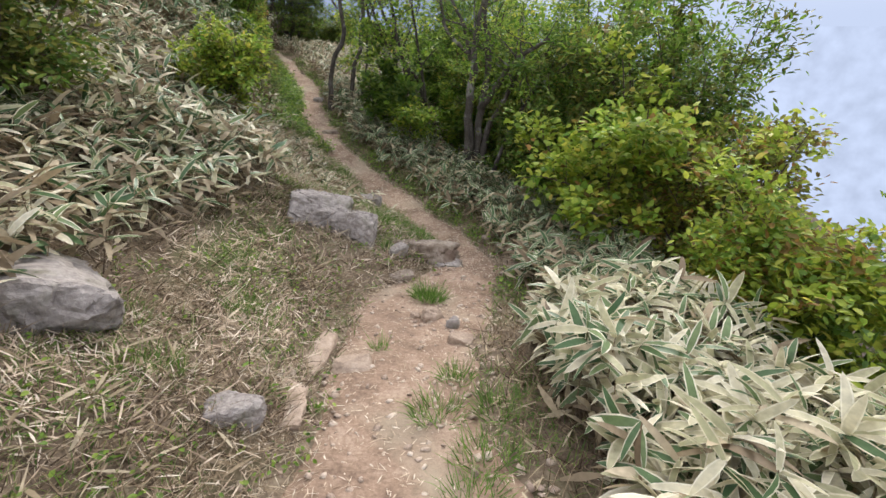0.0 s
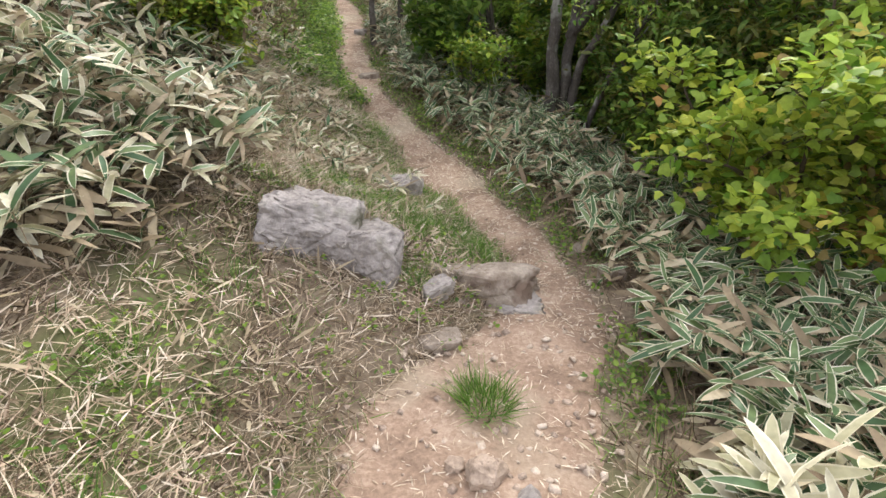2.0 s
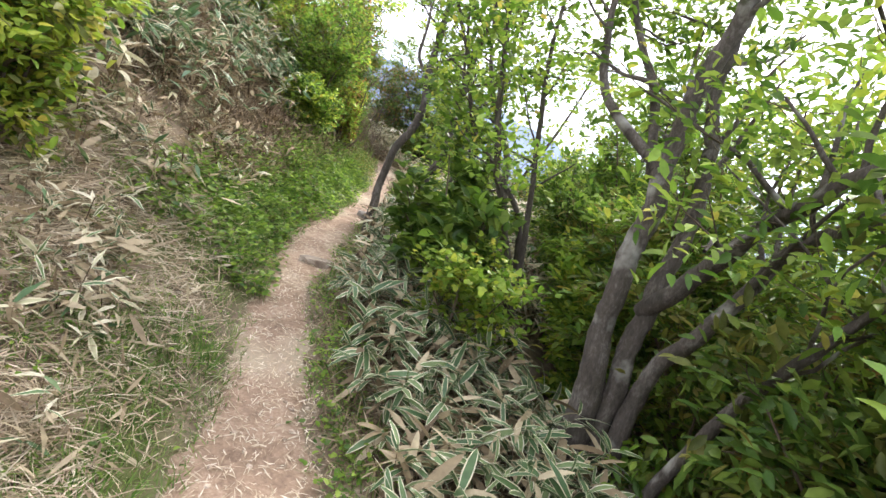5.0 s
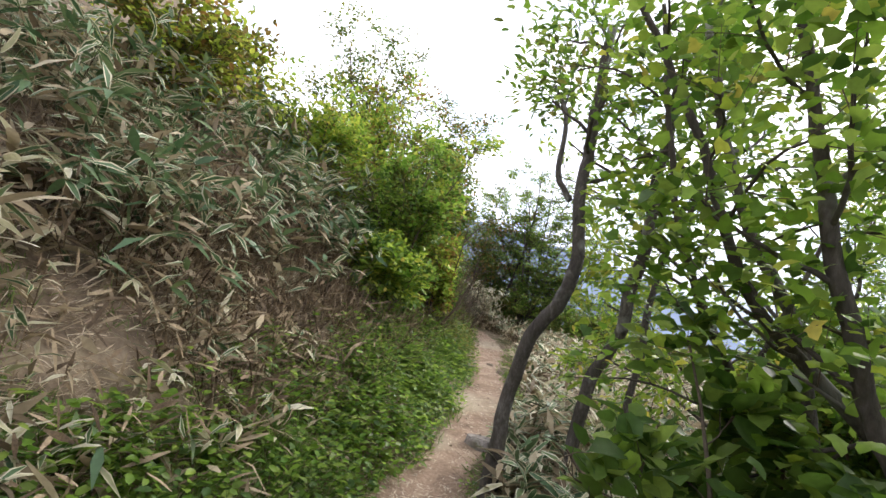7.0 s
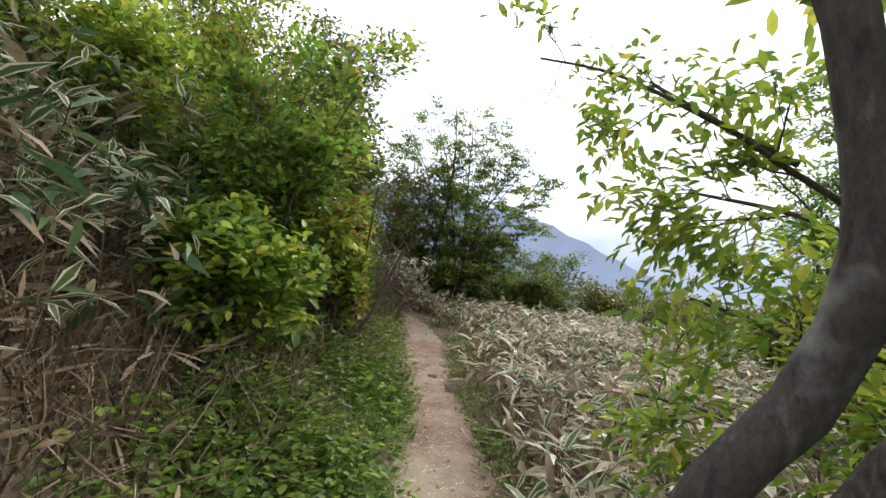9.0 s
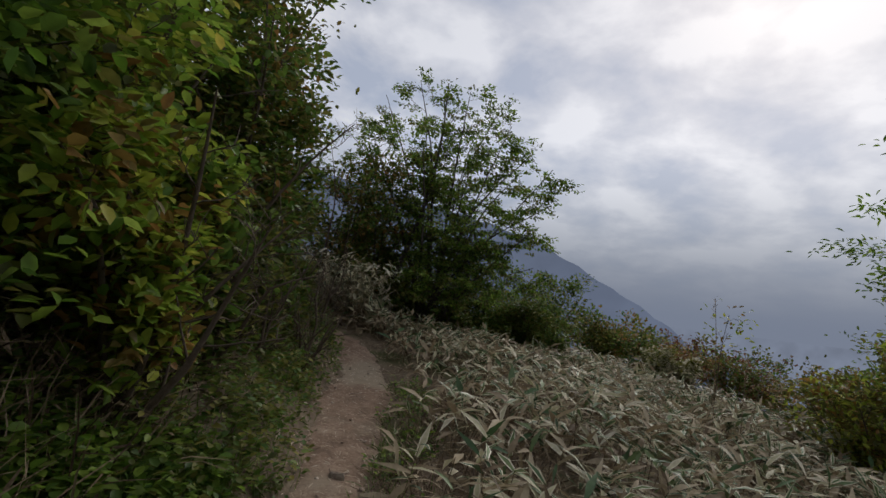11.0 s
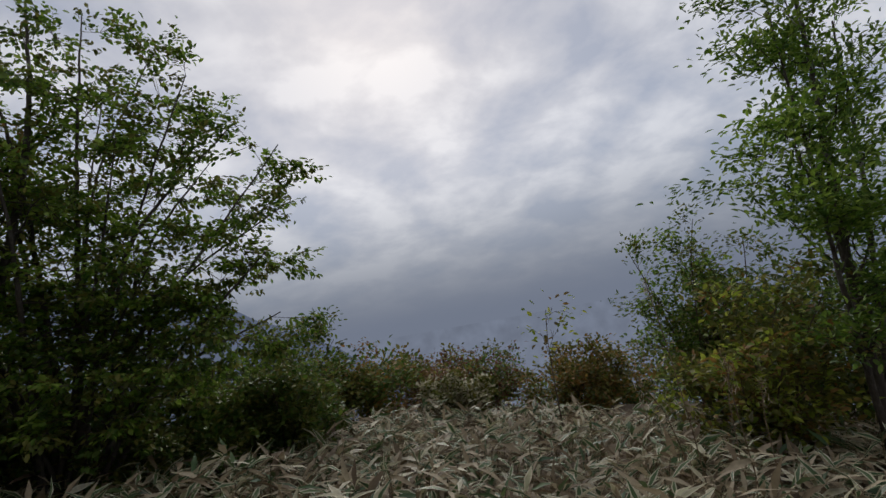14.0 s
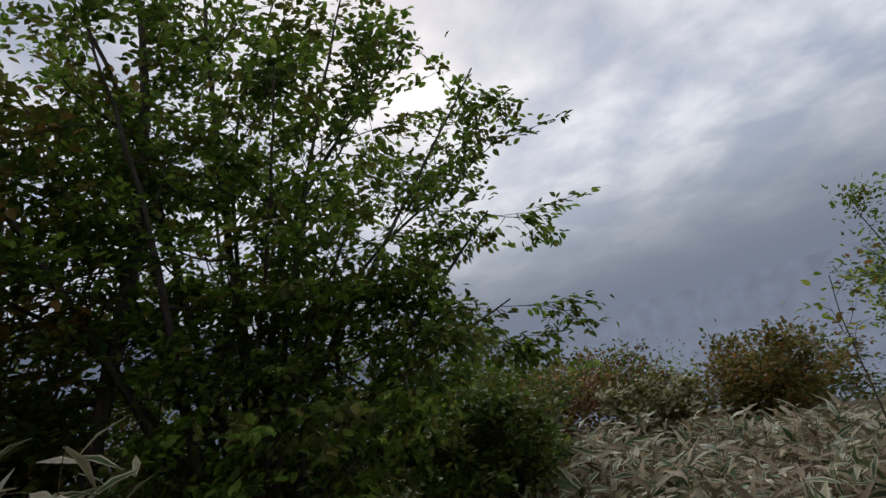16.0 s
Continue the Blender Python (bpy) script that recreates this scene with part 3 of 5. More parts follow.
grass("grass", "short green grass in patches beside the trail", 120000, (-1, 9, -2.0, -0.1),
      lambda s, a, x, y: band(-s, trail_half(a), 1.8, 0.25) * patchy(x, y, 0.55, 3, 1.6) * (0.35 + 0.65 * (a > 4.0)), 21, M_GRASS, (0.03, 0.11), (0.0015, 0.0035))
grass("grass", "rank green grass at the foot of the bank", 45000, (8, 12.8, -1.3, -0.1),
      lambda s, a, x, y: band(-s, trail_half(a), 0.75, 0.25) * patchy(x, y, 0.5, 3, 1.2) * 0.7, 25, M_GRASS, (0.04, 0.14), (0.002, 0.006))
grass("grass", "green grass along the outer edge of the trail", 22000, (0, 15, 0.1, 0.9),
      lambda s, a, x, y: band(s, trail_half(a), trail_half(a) + 0.35) * patchy(x, y, 0.35, 8, 1.6), 26, M_GRASS, (0.04, 0.13), (0.002, 0.004))
grass("dry_grass", "matted dry straw-coloured grass on the bank", 110000, (-1, 10, -2.6, -0.1),
      lambda s, a, x, y: band(-s, trail_half(a) - 0.02, 2.6, 0.2) * (0.3 + 0.7 * patchy(x, y, 0.5, 6)), 22, M_STRAW, (0.04, 0.15), (0.001, 0.003), 2, 50)
grass("dry_grass", "brown dead stalks under the bank's bamboo", 26000, (8.6, 16, -2.4, -0.3),
      lambda s, a, x, y: band(-s, 0.75, 2.2, 0.4) * 0.95, 27, M_STEM, (0.12, 0.45), (0.002, 0.006), 15, 85)
bits("bamboo_leaf_litter", "dead brown bamboo leaves hanging on the steep bank", 4500, (7.6, 16, -2.2, -0.5),
     lambda s, a, x, y: band(-s, 0.75, 2.2, 0.3) * (0.3 + 0.7 * patchy(x, y, 0.4, 18)), 35, M_STEM, (0.07, 0.16), (0.01, 0.024), 0.22, 45)
grass("dry_grass", "long pale straw laid over the bank", 42000, (5.3, 7.9, -3.0, -0.4),
      lambda s, a, x, y: band(-s, 0.55, 3.0, 0.3) * (0.3 + 0.7 * patchy(x, y, 0.45, 16)), 36, M_STRAW, (0.08, 0.22), (0.002, 0.0045), 0, 35)
grass("dry_grass", "broken brown stalks matted on the worn bank", 70000, (-1.5, 4.4, -3.0, -0.3),
      lambda s, a, x, y: band(-s, trail_half(a) + 0.05, 3.0, 0.25) * (0.25 + 0.75 * patchy(x, y, 0.35, 12)), 30, M_STEM, (0.05, 0.2), (0.0015, 0.004), 3, 55)
bits("bamboo_leaf_litter", "curled fallen bamboo leaves on the dry bank", 7000, (-1, 9, -3.0, -0.4),
     lambda s, a, x, y: band(-s, trail_half(a) + 0.1, 3.0, 0.3) * patchy(x, y, 0.6, 15), 34, M_SASADRY, (0.06, 0.17), (0.008, 0.02), 0.05, 25)
grass("dry_grass", "brown dead stalks along the outer edge of the trail", 30000, (0, 15, 0.2, 1.6),
      lambda s, a, x, y: band(s, trail_half(a) + 0.05, 1.4, 0.2) * 0.8, 28, M_STEM, (0.06, 0.25), (0.0015, 0.0035), 10, 80)
bits("leaf_litter", "dry stalks and fallen bamboo leaves on the soil", 22000, (-1, 16, -2.4, -0.1),
     lambda s, a, x, y: band(-s, trail_half(a), 2.6, 0.2) * np.where(a > 8, 0.25, 0.8), 23, M_LITTER, (0.03, 0.12), (0.003, 0.009), 0.03, 20)
bits("leaf_litter", "pale pinkish straw trampled into the bank", 9000, (1.2, 6.2, -2.8, -0.4),
     lambda s, a, x, y: band(-s, trail_half(a) + 0.1, 2.8, 0.2) * (0.2 + 0.8 * patchy(x, y, 0.4, 21)), 38, M_LITTER, (0.04, 0.14), (0.004, 0.01), 0.035, 22)
bits("leaf_litter", "brown fallen leaves under the bamboo", 12000, (-1, 16, 0.2, 2.0),
     lambda s, a, x, y: band(s, trail_half(a), 2.0, 0.2) * 0.8, 29, M_SASADRY, (0.04, 0.14), (0.005, 0.014), 0.03, 20)
bits("straw", "short pale straw scattered over the trodden trail", 52000, (0, 16, -0.6, 0.6),
     lambda s, a, x, y: band(np.abs(s), -1, trail_half(a) + 0.05) * np.where(a > 4.0, np.where(a > 9.5, 0.25, 1), 0.25), 24, M_LITTER, (0.012, 0.06), (0.0025, 0.007), 0.009, 9)


# ---- stones ----
def herbs(name, label, n, area, keep, seed, mats, size=(0.02, 0.05), tall=0.14):
    """Low broad-leaved weeds: short stalks with a few leaves each."""
    x, y, s, al, g = strew(n, *area, keep, seed)
    m = len(x)
    base = np.stack([x, y, land(x, y)], 1)
    who = np.repeat(np.arange(m), 4)
    k = len(who)
    h = g.uniform(0.02, tall, m)[who] * g.uniform(0.3, 1, k)
    pos = base[who] + np.stack([g.normal(0, 0.03, k), g.normal(0, 0.03, k), h], 1)
    bag = Bag()
    v, f = spread(CHIP_V, CHIP_Q, pos, tilt(g, k, -20, 40), np.stack([g.normal(0, 0.35, k), g.normal(0, 0.35, k), np.ones(k)], 1), g.uniform(*size, k))
    bag.add(v, f, np.repeat(g.integers(0, len(mats), k), len(CHIP_Q)))
    v, f = spread(GRASS_V, GRASS_Q, base, tilt(g, m, 60, 89), tilt(g, m, 0, 90), h[::4] + 0.02, 0.004)
    bag.add(v, f, 0)
    return tagged(new(name, bag.mesh(name, mats)), label, "weeds", kind="stuff")


CHIP_V, CHIP_Q = OVAL_V * np.array((1.2, 1, 1)), OVAL_Q
herbs("weeds", "broad-leaved green weeds along the foot of the bank", 12000, (7.5, 12.6, -1.3, -0.1),
      lambda s, a, x, y: band(-s, trail_half(a), 1.0, 0.3) * (0.25 + 0.75 * patchy(x, y, 0.4, 9)), 31, [M_GREEN, M_FRESH], (0.025, 0.06), 0.2)
herbs("weeds", "dark green weeds and brambles covering the bank's foot", 14000, (12.2, 16.5, -2.2, -0.1),
      lambda s, a, x, y: band(-s, trail_half(a) + 0.05, 2.1, 0.2) * (0.4 + 0.6 * patchy(x, y, 0.5, 4)), 37, [M_GREEN, M_OLIVE], (0.025, 0.055), 0.25)
herbs("weeds", "small green weeds among the dry grass", 6000, (-0.5, 8, -1.9, -0.1),
      lambda s, a, x, y: band(-s, trail_half(a) + 0.02, 1.8, 0.3) * patchy(x, y, 0.45, 9, 1.5) * 0.7, 32, [M_GREEN, M_FRESH], (0.015, 0.035), 0.07)
herbs("weeds", "green weeds along the outer edge of the trail", 4000, (3.5, 15, 0.2, 0.8),
      lambda s, a, x, y: band(s, trail_half(a), trail_half(a) + 0.3) * patchy(x, y, 0.3, 5, 1.5), 33, [M_GREEN, M_FRESH], (0.02, 0.045), 0.1)


def tuft(label, x, y, seed, n=150, length=(0.08, 0.2), wide=0.08, mat=None):
    """One clump of grass."""
    g = np.random.default_rng(seed)
    r, a = wide * np.sqrt(g.random(n)), g.uniform(0, 2 * np.pi, n)
    dx, dy = r * np.cos(a), r * np.sin(a)
    base = np.stack([dx, dy, land(x + dx, y + dy) - land1(x, y) - 0.004], 1)
    d = unit(np.stack([dx / wide * 0.8 + g.normal(0, 0.25, n), dy / wide * 0.8 + g.normal(0, 0.25, n), np.ones(n)], 1))
    v, f = spread(GRASS_V, GRASS_Q, base, d, tilt(g, n, -10, 40), g.uniform(*length, n), 0.005)
    ob = new("grass_tuft", mesh_of("grass_tuft", v, f, mat or M_TUFT))
    ob.location = (x, y, land1(x, y))
    return tagged(ob, label, "grass")


M_TUFT = leaf_mat("lush_grass", [(0, (0.06, 0.13, 0.02)), (0.5, (0.12, 0.23, 0.035)), (1, (0.22, 0.33, 0.07))], 0.45, 0.4)
tuft("lush green grass tuft in the middle of the trail", -0.06, 3.36, 1, 360, (0.08, 0.18), 0.12)
tuft("small green tuft on bare earth", -0.52, 1.75, 2, 60, (0.03, 0.07), 0.04)
for k, (x, y, n, w) in enumerate(((0.12, 1.75, 170, 0.13), (0.2, 2.1, 120, 0.1), (-0.3, 2.42, 50, 0.05), (-0.75, 4.6, 150, 0.14), (-1.0, 4.35, 130, 0.12), (-0.62, 4.75, 170, 0.13),
                                  (-0.5, 5.15, 150, 0.12), (-0.95, 5.6, 130, 0.14), (-1.15, 5.9, 150, 0.14), (-1.35, 3.55, 110, 0.12), (-0.55, 4.1, 120, 0.08), (-0.25, 4.5, 120, 0.1),
                                  (-1.3, 4.75, 260, 0.2), (-1.1, 4.8, 240, 0.18), (-0.9, 4.85, 220, 0.16), (-1.5, 5.0, 240, 0.2), (-1.25, 5.15, 220, 0.18), (-0.62, 5.4, 200, 0.14), (-0.7, 5.65, 180, 0.14), (-0.68, 4.5, 160, 0.1), (-0.3, 4.62, 140, 0.1),
                                  (-1.55, 1.9, 150, 0.14), (-1.2, 1.6, 150, 0.14), (-1.0, 2.3, 140, 0.12), (0.35, 1.45, 170, 0.14), (0.3, 1.2, 150, 0.12), (0.42, 1.8, 130, 0.12), (-1.4, 2.9, 110, 0.12), (-1.15, 2.4, 100, 0.12), (-1.8, 6.3, 120, 0.14), (-1.6, 6.7, 120, 0.12))):
    tuft("green grass tuft beside the trail", x, y, 10 + k, n, (0.05, 0.15), w)


def pebbles(name, label, n, area, keep, seed, size):
    """Loose stones, each a small uneven lump."""
    x, y, s, al, g = strew(n, *area, keep, seed)
    m = len(x)
    bm = bmesh.new()
    bmesh.ops.create_icosphere(bm, subdivisions=1, radius=1)
    t = np.array([v.co for v in bm.verts])
    q = np.array([[v.index for v in f.verts] for f in bm.faces])
    bm.free()
    t = t * (1 + 0.35 * np.sin(t[:, :1] * 3.7 + t[:, 1:2] * 5.1 + 1)) * np.array((1, 0.75, 0.34))
    sz = size[0] + (size[1] - size[0]) * g.random(m) ** 3
    v, f = spread(t, q, np.stack([x, y, land(x, y) + sz * 0.15], 1), tilt(g, m, -15, 15), np.stack([g.normal(0, 0.3, m), g.normal(0, 0.3, m), np.ones(m)], 1), sz)
    return tagged(new(name, mesh_of(name, v, f, M_PEBBLE)), label, "gravel", kind="stuff")


pebbles("gravel", "loose small stones on the worn earth", 2600, (0.5, 4.6, -0.7, 0.8), lambda s, a, x, y: band(np.abs(s), -1, trail_half(a) + 0.12) * 0.8, 51, (0.004, 0.03))
pebbles("gravel", "a few small stones on the trail", 1500, (4.5, 16, -0.3, 0.3), lambda s, a, x, y: s * 0 + 0.8, 52, (0.004, 0.022))


def boulder(name, label, x, y, size, turn, seed, mat, sink=0.25, square=0.5, category="rock", detail=4, z=None, tip=(0, 0)):
    """A weathered rock: a rounded block with worn edges, flat breaks and cracks."""
    g = np.random.default_rng(seed)
    bm = bmesh.new()
    pw = 1 - 0.75 * square
    for _ in range(26):
        p = unit(g.normal(0, 1, 3))
        p = np.sign(p) * np.abs(p) ** pw
        p = p / np.abs(p).max() * g.uniform(0.86, 1.0)
        bm.verts.new(Vector(p * size))
    hull = bmesh.ops.convex_hull(bm, input=bm.verts)
    bmesh.ops.delete(bm, geom=[v for v in bm.verts if not v.link_faces], context="VERTS")
    bmesh.ops.bevel(bm, geom=list(bm.edges), offset=min(size) * 0.09, segments=1, affect="EDGES")
    bmesh.ops.triangulate(bm, faces=bm.faces)
    for _ in range(detail):
        long = [e for e in bm.edges if e.calc_length() > max(size) * 0.075]
        if long:
            bmesh.ops.subdivide_edges(bm, edges=long, cuts=1)
            bmesh.ops.triangulate(bm, faces=bm.faces)
    k = 1 / max(size)
    for v in bm.verts:
        q = Vector(v.co) * k
        n1 = noise.noise(q * 2.3 + Vector((seed, 0, 0))) * 0.09 + noise.noise(q * 7 + Vector((0, seed, 0))) * 0.055 + noise.noise(q * 19 + Vector((0, seed, 1))) * 0.026
        crack = -0.07 * max(0, 0.08 - abs(noise.noise(q * 1.7 + Vector((seed, seed, 2))))) / 0.08
        v.co *= 1 + n1 + crack
    me = bpy.data.meshes.new(name)
    bm.to_mesh(me)
    bm.free()
    me.materials.append(mat)
    ob = new(name, me)
    ob.matrix_world = pose(x, y, (land1(x, y) if z is None else z) + size[2] * (1 - 2 * sink), tip[0], tip[1], turn)
    return tagged(ob, label, category)


def stone(label, x, y, size, turn, seed, mat, sink=0.3, square=0.5):
    return boulder("stone", label, x, y, size, turn, seed, mat, sink, square, "stone", 2)


boulder("boulder", "large grey angular rock half sunk in the bank", -1.16, 4.2, (0.3, 0.32, 0.22), 12, 4, M_ROCK, 0.5, 0.8, tip=(-18, 8))
boulder("boulder", "grey angular rock leaning against a larger one", -0.79, 4.18, (0.17, 0.28, 0.2), 8, 7, M_ROCK, 0.5, 0.85, tip=(-12, 10))
boulder("boulder", "flat-topped tan step rock with a worn top across the trail", -0.27, 4.36, (0.43, 0.2, 0.13), -4, 8, M_ROCKTAN, 0.2, 0.95, z=-0.35, tip=(-6, 6))
boulder("boulder", "dark cracked rock under the step rock", -0.02, 4.24, (0.22, 0.17, 0.14), 20, 9, M_ROCK, 0.2, 0.7, z=-0.52)
boulder("rock", "rounded brown rock wedged under the step rock", -0.42, 4.2, (0.22, 0.15, 0.13), -15, 12, M_ROCKTAN, 0.3, 0.6, z=-0.42)
boulder("rock", "low dark rock in the grass at the trail's edge", -1.0, 5.42, (0.22, 0.13, 0.11), 5, 15, M_ROCK, 0.46)
boulder("rock", "round grey rock lying in dry grass", -0.76, 1.48, (0.13, 0.1, 0.075), 20, 21, M_ROCK, 0.3)
boulder("boulder", "broad weathered grey outcrop sloping with the bank", -1.92, 1.85, (0.44, 0.4, 0.2), 25, 33, M_ROCK, 0.52, 0.5, tip=(-6, 14))
stone("flat tan stone set in the trail", -0.42, 2.2, (0.12, 0.08, 0.035), 10, 41, M_PALESTONE, 0.4, 0.5)
stone("long worn tan stone slab flush with the trail", -0.64, 2.25, (0.07, 0.25, 0.035), -6, 43, M_PALESTONE, 0.45, 0.55)
stone("long worn tan stone slab at the trail's edge", -0.62, 1.7, (0.09, 0.2, 0.03), 12, 44, M_PALESTONE, 0.45, 0.55)
stone("pale rounded stone beside a tuft of grass", 0.0, 2.95, (0.085, 0.075, 0.065), 5, 45, M_PALESTONE, 0.3, 0.15)
stone("small rounded stone at the trail's edge", 0.15, 2.85, (0.055, 0.055, 0.055), 5, 46, M_ROCK, 0.3, 0.15)
stone("small pale stone on the earth", -0.13, 2.98, (0.04, 0.035, 0.03), 25, 47, M_PALESTONE, 0.3, 0.15)
stone("flat pale stone at the trail's edge", 0.22, 2.6, (0.09, 0.06, 0.04), -25, 48, M_PALESTONE, 0.35, 0.2)
stone("flat brown stone below the step rock", -0.35, 3.75, (0.13, 0.09, 0.05), 15, 49, M_ROCKTAN, 0.4)
stone("brown stone beside the step rock", -0.42, 4.05, (0.1, 0.08, 0.07), 40, 50, M_ROCK, 0.35)
stone("grey stone half buried in the trail", 0.62, 4.62, (0.1, 0.07, 0.06), 20, 53, M_ROCKTAN, 0.35)
stone("flat stone at the edge of the trail", 0.45, 5.0, (0.12, 0.07, 0.04), 50, 54, M_ROCKTAN, 0.4)
stone("pale stone in the trail", -0.75, 5.75, (0.05, 0.04, 0.025), 0, 55, M_ROCKTAN, 0.4)
stone("grey stone at the foot of the bent tree", -2.95, 10.35, (0.1, 0.08, 0.06), 0, 56, M_ROCK, 0.35)
stone("small stone on the trail", -4.05, 12.9, (0.05, 0.04, 0.03), 0, 57, M_ROCKTAN, 0.4)
stone("small pale stone on the trail", -4.35, 13.15, (0.045, 0.035, 0.03), 30, 58, M_ROCKTAN, 0.4)
stone("flat stone across the turn of the trail", -2.2, 8.4, (0.14, 0.1, 0.04), 30, 59, M_ROCKTAN, 0.4)


# ---- trees and shrubs ----
def wander(g, start, way, length, bends=5, curl=0.35, rise=0.0):
    """A bent line of points."""
    p, d, out = np.array(start, float), unit(np.array(way, float)), []
    step = length / bends
    for _ in range(bends + 1):
        out.append(p.copy())
        d = unit(d + g.normal(0, curl, 3) * 0.5 + np.array((0, 0, rise)))
        p = p + d * step
    return np.array(out)


def at(line, u):
    k = np.clip(u, 0, 0.999) * (len(line) - 1)
    i = int(k)
    return line[i] + (line[i + 1] - line[i]) * (k - i), unit(line[i + 1] - line[i])


def put_leaves(bag, g, foot, tips, ways, shape, per, size, mats, weights, ball=0.12, flat=0.6):
    """Leaves in sprays round twig ends: mostly level, pointing outwards."""
    tv, tq = shape
    who = np.repeat(np.arange(len(tips)), per)
    n = len(who)
    pos = tips[who] + g.normal(0, ball, (n, 3)) * np.array((1, 1, flat))
    d = unit(ways[who] + g.normal(0, 0.75, (n, 3)) * np.array((1, 1, 0.6)) + np.array((0, 0, -0.15)))
    up = unit(np.stack([g.normal(0, 0.5, n), g.normal(0, 0.5, n), np.ones(n)], 1))
    s = g.uniform(*size, n)
    side, tz, _ = near(pos[:, 0] + foot[0], pos[:, 1] + foot[1])
    clear = (np.abs(side) > 0.62) | (pos[:, 2] + foot[2] > tz + 2.5)
    clump = np.array(g.choice(len(mats), len(tips), p=weights))[who]
    stray = g.random(n) < 0.25
    kind = np.where(stray, g.choice(len(mats), n, p=weights), clump)
    pos, d, up, s, kind = pos[clear], d[clear], up[clear], s[clear], kind[clear]
    v, f = spread(tv, tq, pos, d, up, s)
    bag.add(v, f, np.repeat(kind, len(tq)))


OVAL, LOBED = (OVAL_V, OVAL_Q), (LOBED_V, LOBED_Q)
SLIM = (OVAL_V * np.array((0.75, 1, 1)), OVAL_Q)
CHIP = (OVAL_V * np.array((1.15, 1, 1)), OVAL_Q)


def woody(name, label, category, stems, bark, leaf, leaf_size, mats, weights, seed, branches=10, reach=0.7, twigs=4, twig=0.3, per=9, rise=0.06,
          from_u=0.35, shape_ball=0.11, side=(0, 0, 0), group="", limbs=True, flat=0.6):
    """A tree or shrub: stems (points, thick, thin), limbs that grow from them, twigs, and a crown of leaves."""
    g = np.random.default_rng(seed)
    foot = np.array(stems[0][0][0], float)
    top = new(name)
    top.location = foot
    tagged(top, label, category, group)
    crown, fine = Bag(), Bag()
    tips, ways = [], []
    for n, (pts, thick, thin) in enumerate(stems):
        line = smooth_line(np.array([2 * np.array(pts[0]) - np.array(pts[1]), *pts, 2 * np.array(pts[-1]) - np.array(pts[-2])], float), 0.06 if limbs else 0.16)
        line = np.concatenate([line, [np.array(pts[-1], float)]])
        line = line + np.stack([wave(line[:, 2] + seed, line[:, 1], 0.12, n), wave(line[:, 2], line[:, 0] + seed, 0.13, n + 3), np.zeros(len(line))], 1) * thick * 0.25
        u = np.linspace(0, 1, len(line))
        r = thick + (thin - thick) * u
        r = r * (1 + 0.10 * wave(u * 6 + seed, u * 0 + n, 0.5, 2)) * (1 + 0.6 * np.exp(-u * 14) * (n == 0))
        v, f = tube(line - foot, r, 9 if limbs else 5)
        me = mesh_of("stem", v, f, bark, smooth=True)
        part("trunk" if n == 0 else "stem", me, top)
        for b in range(branches):
            uu = from_u + (1 - from_u) * (b + g.random()) / branches
            p, d = at(line, uu)
            w = unit(np.cross(d, g.normal(0, 1, 3)) + d * g.uniform(0.2, 0.9) + np.array((0, 0, rise * 3)) + np.array(side))
            ln = reach * g.uniform(0.55, 1.15) * (1.1 - 0.4 * uu)
            limb = wander(g, p, w, ln, 6, 0.35, rise)
            r0 = (thick + (thin - thick) * uu) * 0.42
            v, f = tube(limb - foot, np.linspace(r0, r0 * 0.3 + 0.0015, len(limb)), 6 if limbs else 4)
            if limbs:
                part("limb", mesh_of("limb", v, f, bark, smooth=True), top)
            else:
                fine.add(v, f)
            for t in range(twigs):
                q, e = at(limb, 0.25 + 0.75 * (t + g.random()) / twigs)
                tw = unit(e * 0.8 + g.normal(0, 0.7, 3) * np.array((1, 1, 0.5)) + np.array((0, 0, rise)))
                tl = wander(g, q, tw, twig * g.uniform(0.5, 1.2), 2, 0.3, rise)
                v, f = tube(tl - foot, np.linspace(max(0.0025, r0 * 0.28), 0.0012, len(tl)), 3)
                fine.add(v, f)
                for k in (0.55, 1.0):
                    a, c = at(tl, k)
                    tips.append(a)
                    ways.append(c)
            tips.append(limb[-1])
            ways.append(unit(limb[-1] - limb[-2]))
    if tips:
        put_leaves(crown, g, foot, np.array(tips) - foot, np.array(ways), leaf, per, leaf_size, mats, weights, shape_ball, flat)
        tagged(part("crown", crown.mesh("crown", mats), top), kind="stuff")
        tagged(part("twig", fine.mesh("twig", [M_TWIG]), top), kind="stuff")
    return top


